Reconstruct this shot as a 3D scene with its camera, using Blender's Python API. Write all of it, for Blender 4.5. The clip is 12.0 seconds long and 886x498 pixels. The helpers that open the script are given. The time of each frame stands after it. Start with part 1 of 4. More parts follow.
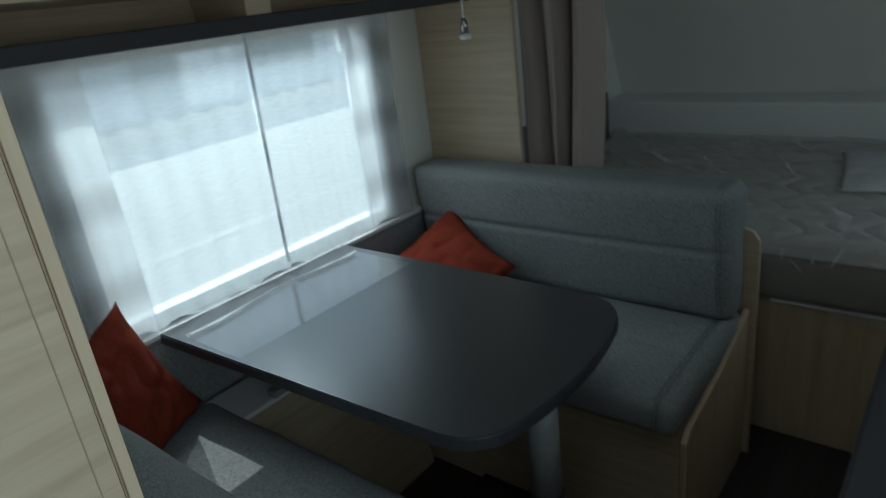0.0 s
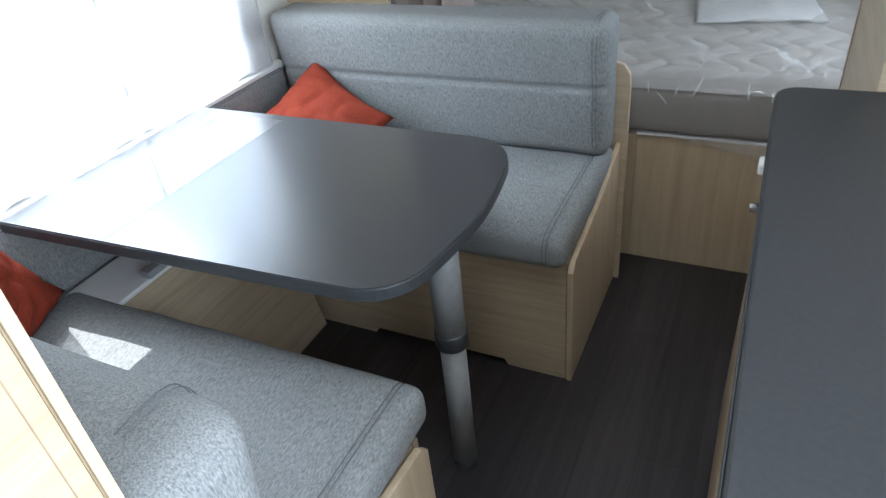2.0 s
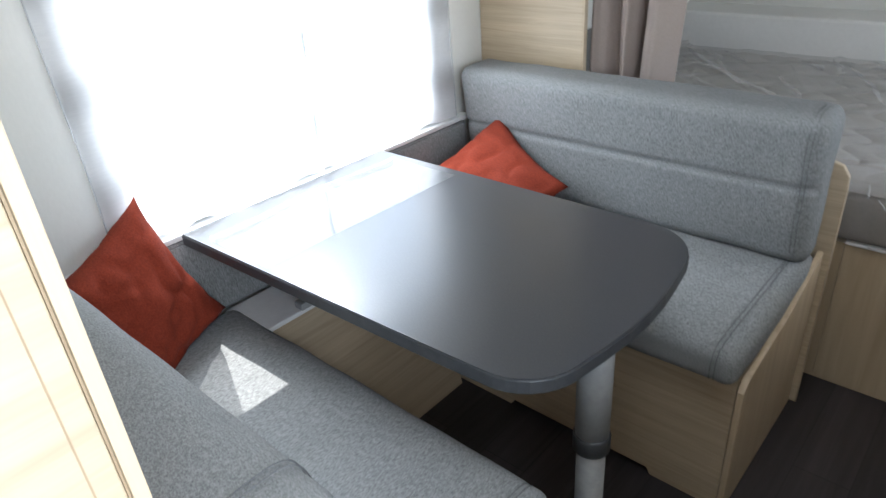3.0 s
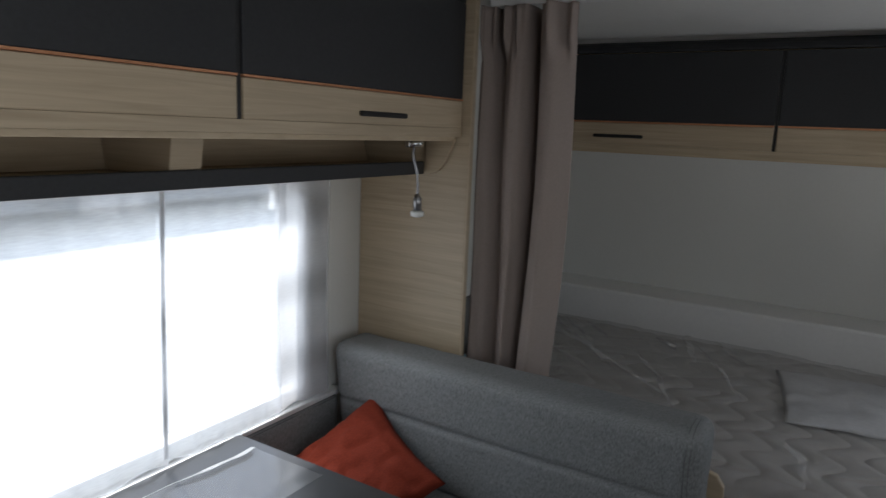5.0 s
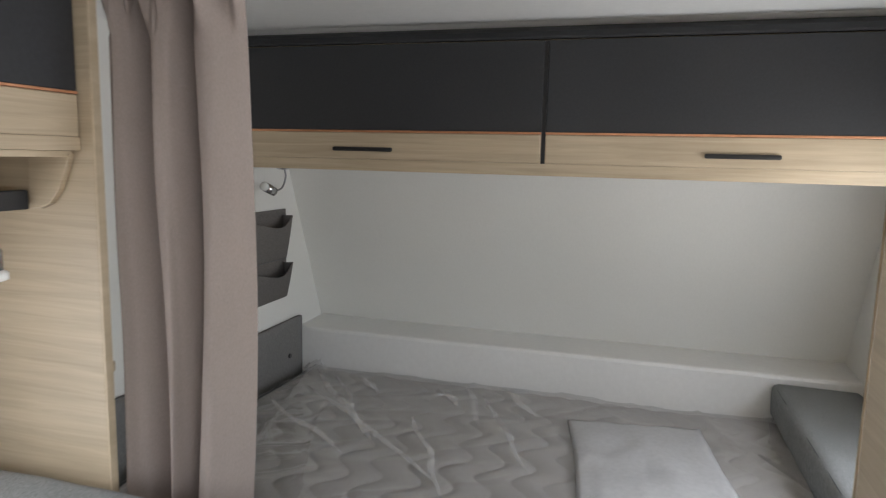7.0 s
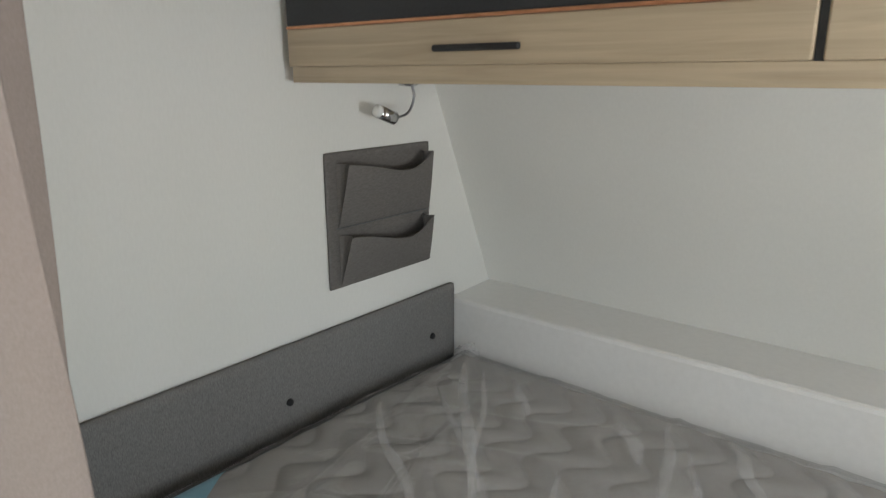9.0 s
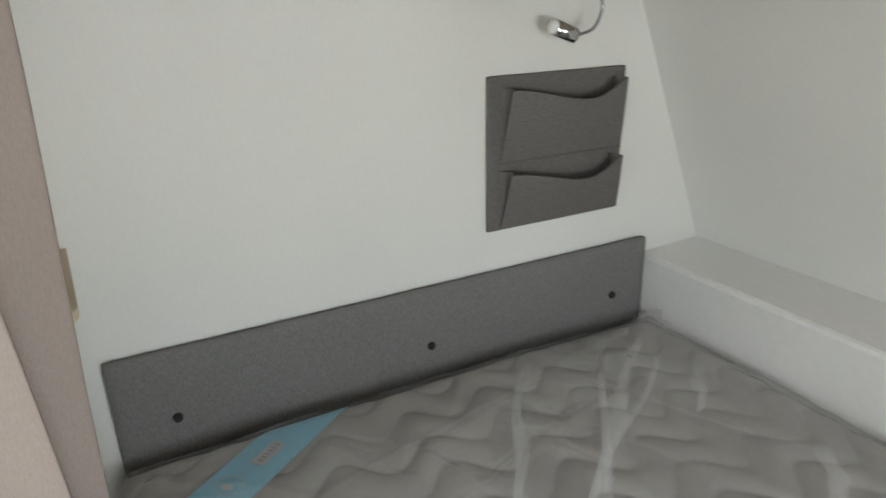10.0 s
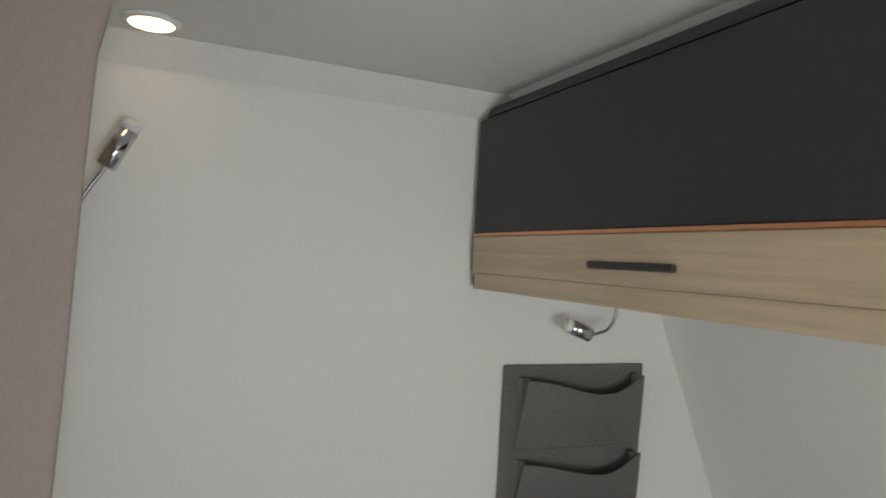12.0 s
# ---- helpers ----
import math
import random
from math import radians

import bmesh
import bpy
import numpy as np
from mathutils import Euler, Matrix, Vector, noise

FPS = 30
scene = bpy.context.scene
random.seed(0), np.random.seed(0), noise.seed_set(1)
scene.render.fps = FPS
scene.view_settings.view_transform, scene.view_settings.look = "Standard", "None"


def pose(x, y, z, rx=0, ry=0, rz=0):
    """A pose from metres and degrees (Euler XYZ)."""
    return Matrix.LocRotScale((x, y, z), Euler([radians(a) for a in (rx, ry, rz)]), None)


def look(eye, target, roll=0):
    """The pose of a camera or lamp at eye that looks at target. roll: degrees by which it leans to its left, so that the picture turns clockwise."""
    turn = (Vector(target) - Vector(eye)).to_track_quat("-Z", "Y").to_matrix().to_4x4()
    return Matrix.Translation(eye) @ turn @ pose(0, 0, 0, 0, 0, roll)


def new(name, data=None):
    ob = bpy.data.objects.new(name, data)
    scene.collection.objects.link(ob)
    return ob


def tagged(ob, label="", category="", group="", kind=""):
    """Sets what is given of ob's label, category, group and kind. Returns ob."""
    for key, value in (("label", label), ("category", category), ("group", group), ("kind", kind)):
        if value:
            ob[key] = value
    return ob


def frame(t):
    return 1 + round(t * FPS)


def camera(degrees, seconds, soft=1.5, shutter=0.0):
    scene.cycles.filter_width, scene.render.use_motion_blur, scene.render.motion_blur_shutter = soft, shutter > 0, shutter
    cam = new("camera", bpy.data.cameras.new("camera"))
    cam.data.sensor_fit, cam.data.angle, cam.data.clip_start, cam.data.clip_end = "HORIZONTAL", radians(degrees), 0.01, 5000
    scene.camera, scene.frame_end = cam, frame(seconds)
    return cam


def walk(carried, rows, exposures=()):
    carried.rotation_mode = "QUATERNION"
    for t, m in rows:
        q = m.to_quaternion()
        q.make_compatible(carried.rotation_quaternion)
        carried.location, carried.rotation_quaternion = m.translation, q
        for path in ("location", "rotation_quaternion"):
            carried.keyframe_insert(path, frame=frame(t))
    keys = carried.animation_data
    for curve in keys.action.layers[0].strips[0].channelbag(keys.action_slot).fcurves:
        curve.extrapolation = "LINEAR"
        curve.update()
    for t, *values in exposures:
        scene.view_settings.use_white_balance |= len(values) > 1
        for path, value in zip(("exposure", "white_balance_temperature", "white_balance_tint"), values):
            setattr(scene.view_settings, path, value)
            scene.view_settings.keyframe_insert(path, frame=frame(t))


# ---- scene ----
cam = camera(67.8, 12.0, soft=1.25, shutter=0.35)
PATH = [
    (0, (1.56, -0.655, 1.439), (0.346, 0.76, 0.715), -7.1),
    (0.5, (1.517, -0.687, 1.422), (0.562, 0.818, 0.515), -6.5),
    (1, (1.511, -0.679, 1.396), (0.691, 0.802, 0.331), -7.0),
    (1.5, (1.493, -0.669, 1.381), (0.715, 0.781, 0.244), -9.0),
    (2, (1.477, -0.662, 1.384), (0.685, 0.793, 0.264), -6.6),
    (2.5, (1.454, -0.644, 1.379), (0.431, 0.755, 0.379), -7.3),
    (3, (1.419, -0.579, 1.391), (0.209, 0.691, 0.428), -4.4),
    (3.5, (1.39, -0.561, 1.47), (0.068, 0.74, 0.722), -2.9),
    (3.7, (1.388, -0.557, 1.49), (0.015, 0.747, 0.846), -2.1),
    (5.3, (1.285, -0.407, 1.535), (0.366, 1.335, 1.19), 2.7),
    (5.5, (1.279, -0.356, 1.53), (0.414, 1.409, 1.162), 2.6),
    (6, (1.296, -0.188, 1.529), (0.516, 1.621, 1.185), 2.1),
    (6.5, (1.321, -0.04, 1.529), (0.687, 1.833, 1.23), 1.5),
    (6.7, (1.321, 0.045, 1.523), (0.784, 1.951, 1.244), 1.5),
    (8.3, (1.312, 0.828, 1.505), (0.367, 2.558, 1.17), -0.6),
    (8.5, (1.297, 0.895, 1.498), (0.228, 2.539, 1.108), -0.8),
    (9, (1.257, 1.063, 1.491), (0.028, 2.554, 0.973), -0.2),
    (9.5, (1.234, 1.192, 1.474), (-0.134, 2.487, 0.801), -0.9),
    (10, (1.24, 1.359, 1.454), (-0.416, 2.23, 0.75), -1.5),
    (10.5, (1.259, 1.434, 1.477), (-0.528, 2.072, 0.843), -0.8),
    (11, (1.272, 1.44, 1.495), (-0.579, 2.075, 1.078), 1.6),
    (11.5, (1.282, 1.417, 1.52), (-0.622, 2.013, 1.389), 2.0),
    (12, (1.306, 1.392, 1.526), (-0.527, 2.191, 1.561), 3.3),
]
EXPOSURE = [(0.0, -0.7, 5700, -8), (0.5, -0.3, 5600, -4), (1.0, 0.9, 5700, 3), (1.5, 1.75, 5750, 4), (2.5, 1.85, 5950, 7), (3.0, 1.72, 6100, 8), (3.7, 1.15, 6300, 10), (5.3, -0.22, 6300, 10), (5.5, -0.12, 6350, 10), (6.0, 0.58, 6500, 11), (6.5, 1.27, 6500, 11), (6.7, 1.45, 6500, 11), (8.3, 1.76, 6600, 9), (10.0, 2.2, 6600, 6), (10.5, 2.24, 6600, 6), (11.0, 2.02, 6600, 7), (11.5, 1.78, 6600, 8), (12.0, 1.8, 6600, 8)]
walk(cam, [(t, look(eye, target, roll)) for t, eye, target, roll in PATH], EXPOSURE)

# ---- daylight ----
SUN_WAY = Vector((1.0, -0.36, -1.9)).normalized()
world = bpy.data.worlds.new("sky")
scene.world = world
world.use_nodes = True
wn, wl = world.node_tree.nodes, world.node_tree.links
sky = wn.new("ShaderNodeTexSky")
sky.sky_type = "NISHITA"
sky.sun_disc = False
sky.sun_elevation = math.asin(-SUN_WAY.z)
sky.sun_rotation = math.atan2(-SUN_WAY.x, -SUN_WAY.y)
wl.new(sky.outputs[0], wn["Background"].inputs[0])
wn["Background"].inputs[1].default_value = 0.15
sun = new("sun", bpy.data.lights.new("sun", "SUN"))
sun.data.energy, sun.data.angle, sun.data.color = 5.0, radians(0.5), (1.0, 0.95, 0.88)
sun.matrix_world = look((-4, 1, 8), Vector((-4, 1, 8)) + SUN_WAY)


def opening_light(name, eye, target, sx, sy, watts, color=(0.92, 0.96, 1.0)):
    """An added area lamp that stands in for the sky's light at an opening."""
    lamp = new(name, bpy.data.lights.new(name, "AREA"))
    lamp.data.shape, lamp.data.size, lamp.data.size_y = "RECTANGLE", sx, sy
    lamp.data.energy, lamp.data.color = watts, color
    lamp.matrix_world = look(eye, target)
    return lamp


# hung unseen outside above the window, added to boost its daylight
opening_light("dinette_fill_light", (-0.45, 0.41, 1.78), (0.25, 0.41, 0.95), 1.0, 0.5, 28)
# bed, kitchen and hatch lamps are added fill; their openings are unseen
opening_light("bed_fill_light", (2.12, 1.62, 1.2), (1, 1.66, 1.15), 0.55, 0.44, 2.9)
opening_light("kitchen_fill_light", (2.12, -0.03, 1.28), (1, -0.03, 1.1), 0.62, 0.36, 1.2)
opening_light("hatch_fill_light", (1.3, 0.0, 1.94), (1.3, 0.0, 0), 0.4, 0.4, 1.5)
opening_light("door_daylight", (2.12, -0.79, 1.0), (1, -0.85, 0.95), 0.62, 1.5, 7.6)


# ---- materials ----
def material(name, dark, light, scale=(8, 8, 8), rough=0.5, metal=0.0, bump=0.0, bump_scale=None, detail=5.0, patch=0.08, spec=0.5, coat=0.0, coat_rough=0.09, contrast=(0.3, 0.7), fibre=0.0):
    """A surface with two scales of variation: fine grain between two colours, and broad patches."""
    m = bpy.data.materials.new(name)
    m.use_nodes = True
    n, l = m.node_tree.nodes, m.node_tree.links
    b = n["Principled BSDF"]
    tc = n.new("ShaderNodeTexCoord")
    mp = n.new("ShaderNodeMapping")
    mp.inputs["Scale"].default_value = scale
    l.new(tc.outputs["Object"], mp.inputs[0])
    fine = n.new("ShaderNodeTexNoise")
    fine.inputs["Scale"].default_value = 1.0
    fine.inputs["Detail"].default_value = detail
    fine.inputs["Roughness"].default_value = 0.62
    fine.inputs["Distortion"].default_value = fibre
    l.new(mp.outputs[0], fine.inputs["Vector"])
    ramp = n.new("ShaderNodeValToRGB")
    ramp.color_ramp.elements[0].position, ramp.color_ramp.elements[1].position = contrast
    ramp.color_ramp.elements[0].color = (*dark, 1)
    ramp.color_ramp.elements[1].color = (*light, 1)
    l.new(fine.outputs["Fac"], ramp.inputs[0])
    broad = n.new("ShaderNodeTexNoise")
    broad.inputs["Scale"].default_value = 2.7
    broad.inputs["Detail"].default_value = 3.0
    l.new(tc.outputs["Object"], broad.inputs["Vector"])
    mr = n.new("ShaderNodeMapRange")
    mr.inputs["To Min"].default_value, mr.inputs["To Max"].default_value = 1 - patch, 1 + patch
    l.new(broad.outputs["Fac"], mr.inputs["Value"])
    mul = n.new("ShaderNodeVectorMath")
    mul.operation = "SCALE"
    l.new(ramp.outputs[0], mul.inputs[0])
    l.new(mr.outputs[0], mul.inputs["Scale"])
    l.new(mul.outputs[0], b.inputs["Base Color"])
    rr = n.new("ShaderNodeMapRange")
    rr.inputs["To Min"].default_value, rr.inputs["To Max"].default_value = rough * 0.9, min(1.0, rough * 1.12)
    l.new(broad.outputs["Fac"], rr.inputs["Value"])
    l.new(rr.outputs[0], b.inputs["Roughness"])
    b.inputs["Metallic"].default_value = metal
    b.inputs["Specular IOR Level"].default_value = spec
    b.inputs["Coat Weight"].default_value = coat
    b.inputs["Coat Roughness"].default_value = coat_rough
    if bump:
        bp = n.new("ShaderNodeBump")
        bp.inputs["Strength"].default_value = bump
        bp.inputs["Distance"].default_value = 0.002
        src = fine
        if bump_scale:
            m2 = n.new("ShaderNodeMapping")
            m2.inputs["Scale"].default_value = bump_scale
            l.new(tc.outputs["Object"], m2.inputs[0])
            src = n.new("ShaderNodeTexNoise")
            src.inputs["Scale"].default_value = 1.0
            src.inputs["Detail"].default_value = 3.0
            l.new(m2.outputs[0], src.inputs["Vector"])
        l.new(src.outputs["Fac"], bp.inputs["Height"])
        l.new(bp.outputs[0], b.inputs["Normal"])
    return m


def veil(name, color, see=0.5, through_light=0.6, gloss=0.0, rough=0.2, bands=0.0):
    """Thin stuff that one sees through: some rays pass, the rest scatter on both sides or glint."""
    m = bpy.data.materials.new(name)
    m.use_nodes = True
    n, l = m.node_tree.nodes, m.node_tree.links
    n.remove(n["Principled BSDF"])
    out = n["Material Output"]
    clear = n.new("ShaderNodeBsdfTransparent")
    tl = n.new("ShaderNodeBsdfTranslucent")
    df = n.new("ShaderNodeBsdfDiffuse")
    tl.inputs[0].default_value = df.inputs[0].default_value = (*color, 1)
    if bands:
        # soft bands across the cloth, darker and paler by turns
        tc2, sx, mth, rp = n.new("ShaderNodeTexCoord"), n.new("ShaderNodeSeparateXYZ"), n.new("ShaderNodeMath"), n.new("ShaderNodeValToRGB")
        l.new(tc2.outputs["Object"], sx.inputs[0])
        mth.operation = "PINGPONG"
        mth.inputs[1].default_value = 0.108
        l.new(sx.outputs["Z"], mth.inputs[0])
        dv = n.new("ShaderNodeMath")
        dv.operation = "DIVIDE"
        dv.inputs[1].default_value = 0.108
        l.new(mth.outputs[0], dv.inputs[0])
        l.new(dv.outputs[0], rp.inputs[0])
        rp.color_ramp.interpolation = "EASE"
        rp.color_ramp.elements[0].color = (*[c * (1 - 0.75 * bands) for c in color], 1)
        rp.color_ramp.elements[0].position, rp.color_ramp.elements[1].position = 0.05, 0.7
        rp.color_ramp.elements[1].color = (*color, 1)
        l.new(rp.outputs[0], tl.inputs[0])
        l.new(rp.outputs[0], df.inputs[0])
    cloth, mixed = n.new("ShaderNodeMixShader"), n.new("ShaderNodeMixShader")
    cloth.inputs[0].default_value = through_light
    l.new(df.outputs[0], cloth.inputs[1])
    l.new(tl.outputs[0], cloth.inputs[2])
    tc, nz = n.new("ShaderNodeTexCoord"), n.new("ShaderNodeTexNoise")
    mp = n.new("ShaderNodeMapping")
    mp.inputs["Scale"].default_value = (40, 40, 260)
    l.new(tc.outputs["Object"], mp.inputs[0])
    l.new(mp.outputs[0], nz.inputs["Vector"])
    nz.inputs["Scale"].default_value = 1.0
    mr = n.new("ShaderNodeMapRange")
    mr.inputs["To Min"].default_value, mr.inputs["To Max"].default_value = max(0, 1 - see - 0.06), min(1, 1 - see + 0.06)
    l.new(nz.outputs["Fac"], mr.inputs["Value"])
    l.new(mr.outputs[0], mixed.inputs[0])
    l.new(clear.outputs[0], mixed.inputs[1])
    l.new(cloth.outputs[0], mixed.inputs[2])
    last = mixed
    if gloss:
        gl, top = n.new("ShaderNodeBsdfGlossy"), n.new("ShaderNodeMixShader")
        gl.inputs["Roughness"].default_value = rough
        lw, pw, sc = n.new("ShaderNodeLayerWeight"), n.new("ShaderNodeMath"), n.new("ShaderNodeMapRange")
        lw.inputs["Blend"].default_value = 0.5
        pw.operation = "POWER"
        pw.inputs[1].default_value = 4.0
        l.new(lw.outputs["Facing"], pw.inputs[0])
        l.new(pw.outputs[0], sc.inputs["Value"])
        sc.inputs["To Min"].default_value = 2 * (gloss / (2 + gloss)) ** 2
        l.new(sc.outputs[0], top.inputs[0])
        l.new(mixed.outputs[0], top.inputs[1])
        l.new(gl.outputs[0], top.inputs[2])
        last = top
    l.new(last.outputs[0], out.inputs[0])
    return m


def glowing(name, color, strength):
    m = bpy.data.materials.new(name)
    m.use_nodes = True
    b = m.node_tree.nodes["Principled BSDF"]
    b.inputs["Emission Color"].default_value = (*color, 1)
    b.inputs["Emission Strength"].default_value = strength
    return m


WHITE = material("white_wall_board", (0.735, 0.725, 0.69), (0.765, 0.755, 0.72), (160, 160, 60), 0.55, bump=0.05, patch=0.025)
CEILING = material("white_ceiling_board", (0.72, 0.71, 0.69), (0.76, 0.75, 0.73), (60, 60, 60), 0.6, patch=0.02)
LEDGE = material("white_ledge_laminate", (0.74, 0.73, 0.71), (0.78, 0.77, 0.75), (50, 50, 50), 0.4, patch=0.02)
OAK = material("light_oak_laminate", (0.365, 0.283, 0.188), (0.54, 0.438, 0.308), (2.6, 2.6, 60), 0.42, bump=0.06, patch=0.12, fibre=0.8, contrast=(0.20, 0.74))
OAK_UP = material("upright_oak_laminate", (0.42, 0.32, 0.205), (0.57, 0.46, 0.32), (30, 30, 1.8), 0.42, bump=0.08, patch=0.10, fibre=0.6, contrast=(0.25, 0.72))
OAK_EDGE = material("oak_edge_band", (0.50, 0.40, 0.27), (0.62, 0.51, 0.36), (12, 12, 40), 0.4, patch=0.05)
SLATE = material("anthracite_laminate", (0.026, 0.027, 0.029), (0.034, 0.035, 0.038), (140, 140, 140), 0.5, patch=0.06, spec=0.4)
BLACK = material("black_plastic", (0.012, 0.012, 0.013), (0.02, 0.02, 0.021), (80, 80, 80), 0.4)
COPPER = material("copper_trim", (0.62, 0.30, 0.16), (0.75, 0.38, 0.22), (40, 40, 40), 0.35, metal=0.7)
TABLE = material("slate_grey_tabletop", (0.031, 0.034, 0.039), (0.043, 0.046, 0.051), (260, 260, 260), 0.32, bump=0.03, patch=0.05, spec=0.6, coat=0.7, coat_rough=0.26)
TABLE_EDGE = material("slate_grey_edge", (0.036, 0.039, 0.043), (0.050, 0.054, 0.059), (60, 60, 60), 0.4)
FABRIC = material("grey_melange_fabric", (0.132, 0.137, 0.139), (0.358, 0.364, 0.364), (440, 440, 100), 0.95, bump=0.2, patch=0.12, spec=0.12, detail=5, contrast=(0.30, 0.72))
FABRIC_FLAT = material("grey_melange_seat_fabric", (0.132, 0.137, 0.139), (0.352, 0.358, 0.358), (440, 110, 440), 0.95, bump=0.2, patch=0.12, spec=0.12, detail=5, contrast=(0.30, 0.72))
PIPING = material("grey_seam", (0.09, 0.094, 0.097), (0.14, 0.145, 0.15), (300, 300, 300), 0.9)
FELT = material("grey_felt_fabric", (0.135, 0.131, 0.126), (0.245, 0.239, 0.230), (520, 520, 150), 0.95, bump=0.08, patch=0.05, spec=0.1, detail=3, contrast=(0.28, 0.74))
POCKET = material("grey_pocket_fabric", (0.128, 0.118, 0.111), (0.178, 0.166, 0.157), (300, 90, 300), 0.95, bump=0.10, patch=0.08, spec=0.1)
ORANGE = material("burnt_orange_velvet", (0.145, 0.021, 0.010), (0.250, 0.038, 0.017), (260, 260, 260), 0.85, bump=0.4, patch=0.16, spec=0.2)
FLOOR = material("dark_wood_vinyl", (0.018, 0.015, 0.016), (0.050, 0.044, 0.044), (42, 2.2, 42), 0.42, bump=0.10, patch=0.2, fibre=0.8, contrast=(0.2, 0.8))


def plank_print(m):
    """Lays a printed plank pattern, long boards of differing depth, over a floor material."""
    n, l = m.node_tree.nodes, m.node_tree.links
    base = n["Principled BSDF"].inputs["Base Color"]
    src = base.links[0].from_socket
    tc, mp, br, mx = n.new("ShaderNodeTexCoord"), n.new("ShaderNodeMapping"), n.new("ShaderNodeTexBrick"), n.new("ShaderNodeMix")
    mp.inputs["Rotation"].default_value = (0, 0, radians(90))
    l.new(tc.outputs["Object"], mp.inputs[0])
    l.new(mp.outputs[0], br.inputs["Vector"])
    br.inputs["Scale"].default_value = 1.0
    br.inputs["Brick Width"].default_value, br.inputs["Row Height"].default_value = 0.9, 0.135
    br.inputs["Mortar Size"].default_value = 0.0012
    br.inputs["Color1"].default_value, br.inputs["Color2"].default_value = (0.72, 0.70, 0.72, 1), (1.35, 1.3, 1.32, 1)
    br.inputs["Mortar"].default_value = (0.5, 0.48, 0.5, 1)
    mx.data_type, mx.blend_type = "RGBA", "MULTIPLY"
    mx.inputs["Factor"].default_value = 1.0
    l.new(src, mx.inputs["A"])
    l.new(br.outputs["Color"], mx.inputs["B"])
    l.new(mx.outputs["Result"], base)


plank_print(FLOOR)
DRAPE = material("mauve_beige_curtain", (0.292, 0.240, 0.215), (0.340, 0.282, 0.254), (420, 420, 160), 0.9, bump=0.12, patch=0.06, spec=0.15)
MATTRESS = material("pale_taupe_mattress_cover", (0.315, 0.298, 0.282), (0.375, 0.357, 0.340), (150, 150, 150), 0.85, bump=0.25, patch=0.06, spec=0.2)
# side taupe, deepened partly to carry the shade on it
MATTRESS_SIDE = material("shaded_taupe_mattress_side", (0.235, 0.212, 0.195), (0.285, 0.260, 0.240), (150, 150, 150), 0.85, bump=0.25, patch=0.06, spec=0.2)
PAPER = material("white_pillow_cloth", (0.42, 0.42, 0.425), (0.48, 0.48, 0.485), (60, 60, 60), 0.7, bump=0.2, patch=0.04)
NECK = material("satin_flexible_steel", (0.26, 0.26, 0.27), (0.36, 0.36, 0.37), (60, 60, 500), 0.30, metal=1.0, patch=0.03)
CHROME = material("chrome", (0.56, 0.56, 0.57), (0.64, 0.64, 0.65), (60, 60, 60), 0.14, metal=1.0, patch=0.03)
ALUMINIUM = material("grey_painted_tube", (0.27, 0.28, 0.285), (0.33, 0.34, 0.345), (60, 60, 60), 0.45, metal=0.1, patch=0.05)
PLASTIC = material("white_plastic", (0.74, 0.74, 0.74), (0.80, 0.80, 0.80), (60, 60, 60), 0.35, patch=0.02)
FROST = material("frosted_lamp_glass", (0.72, 0.72, 0.70), (0.80, 0.80, 0.78), (60, 60, 60), 0.25, patch=0.02)
SINK = material("stone_grey_sink", (0.36, 0.35, 0.335), (0.43, 0.42, 0.40), (160, 160, 160), 0.35, patch=0.04)
BLUE = material("blue_label", (0.20, 0.46, 0.60), (0.25, 0.52, 0.66), (60, 60, 60), 0.5)
SHEER = veil("sheer_white_voile", (0.84, 0.87, 0.90), see=0.55, through_light=0.68)
SIDE_VOILE = veil("banded_grey_voile", (0.80, 0.81, 0.83), see=0.15, through_light=0.45, bands=0.42)
FILM = veil("clear_packing_film", (0.88, 0.89, 0.91), see=0.91, through_light=0.2, gloss=0.36, rough=0.10)
GLOSSY_FILM = veil("glossy_protective_film", (0.8, 0.82, 0.84), see=0.96, through_light=0.2, gloss=0.7, rough=0.07)
# near-white colour that puts the window's reflection into the rolled edge
FILM_LIP_GLARE = veil("creased_film_lip_glare", (0.93, 0.94, 0.95), see=0.25, through_light=0.3, gloss=0.8, rough=0.12)
LIT = glowing("lit_downlight_glass", (1.0, 0.72, 0.40), 1.2)
# pale colour that paints in glints on the film
GLINT = veil("painted_film_glint", (0.96, 0.96, 0.97), see=0.55, through_light=0.15, gloss=0.4, rough=0.1)
# whitened film: the pale tone carries the sheen along its folds
FOLD_SHEEN = veil("folded_film_and_sheen", (0.93, 0.93, 0.94), see=0.76, through_light=0.1)
GLASS = veil("acrylic_pane", (0.8, 0.85, 0.85), see=0.97, through_light=0.5, gloss=0.45, rough=0.03)


# ---- mesh helpers ----
def ready(name, bm, mat, smooth=False):
    me = bpy.data.meshes.new(name)
    bm.normal_update()
    bm.to_mesh(me)
    bm.free()
    me.materials.append(mat)
    if smooth:
        for p in me.polygons:
            p.use_smooth = True
    return me


def thing(name, at, label, category, group="", kind=""):
    """An Empty at the base of a thing, to which its parts are tied."""
    ob = new(name)
    ob.empty_display_size = 0.05
    ob.location = at
    return tagged(ob, label, category, group, kind)


def place_of(ob):
    m = Matrix.Translation(ob.location)
    return place_of(ob.parent) @ ob.matrix_parent_inverse @ m if ob.parent else m


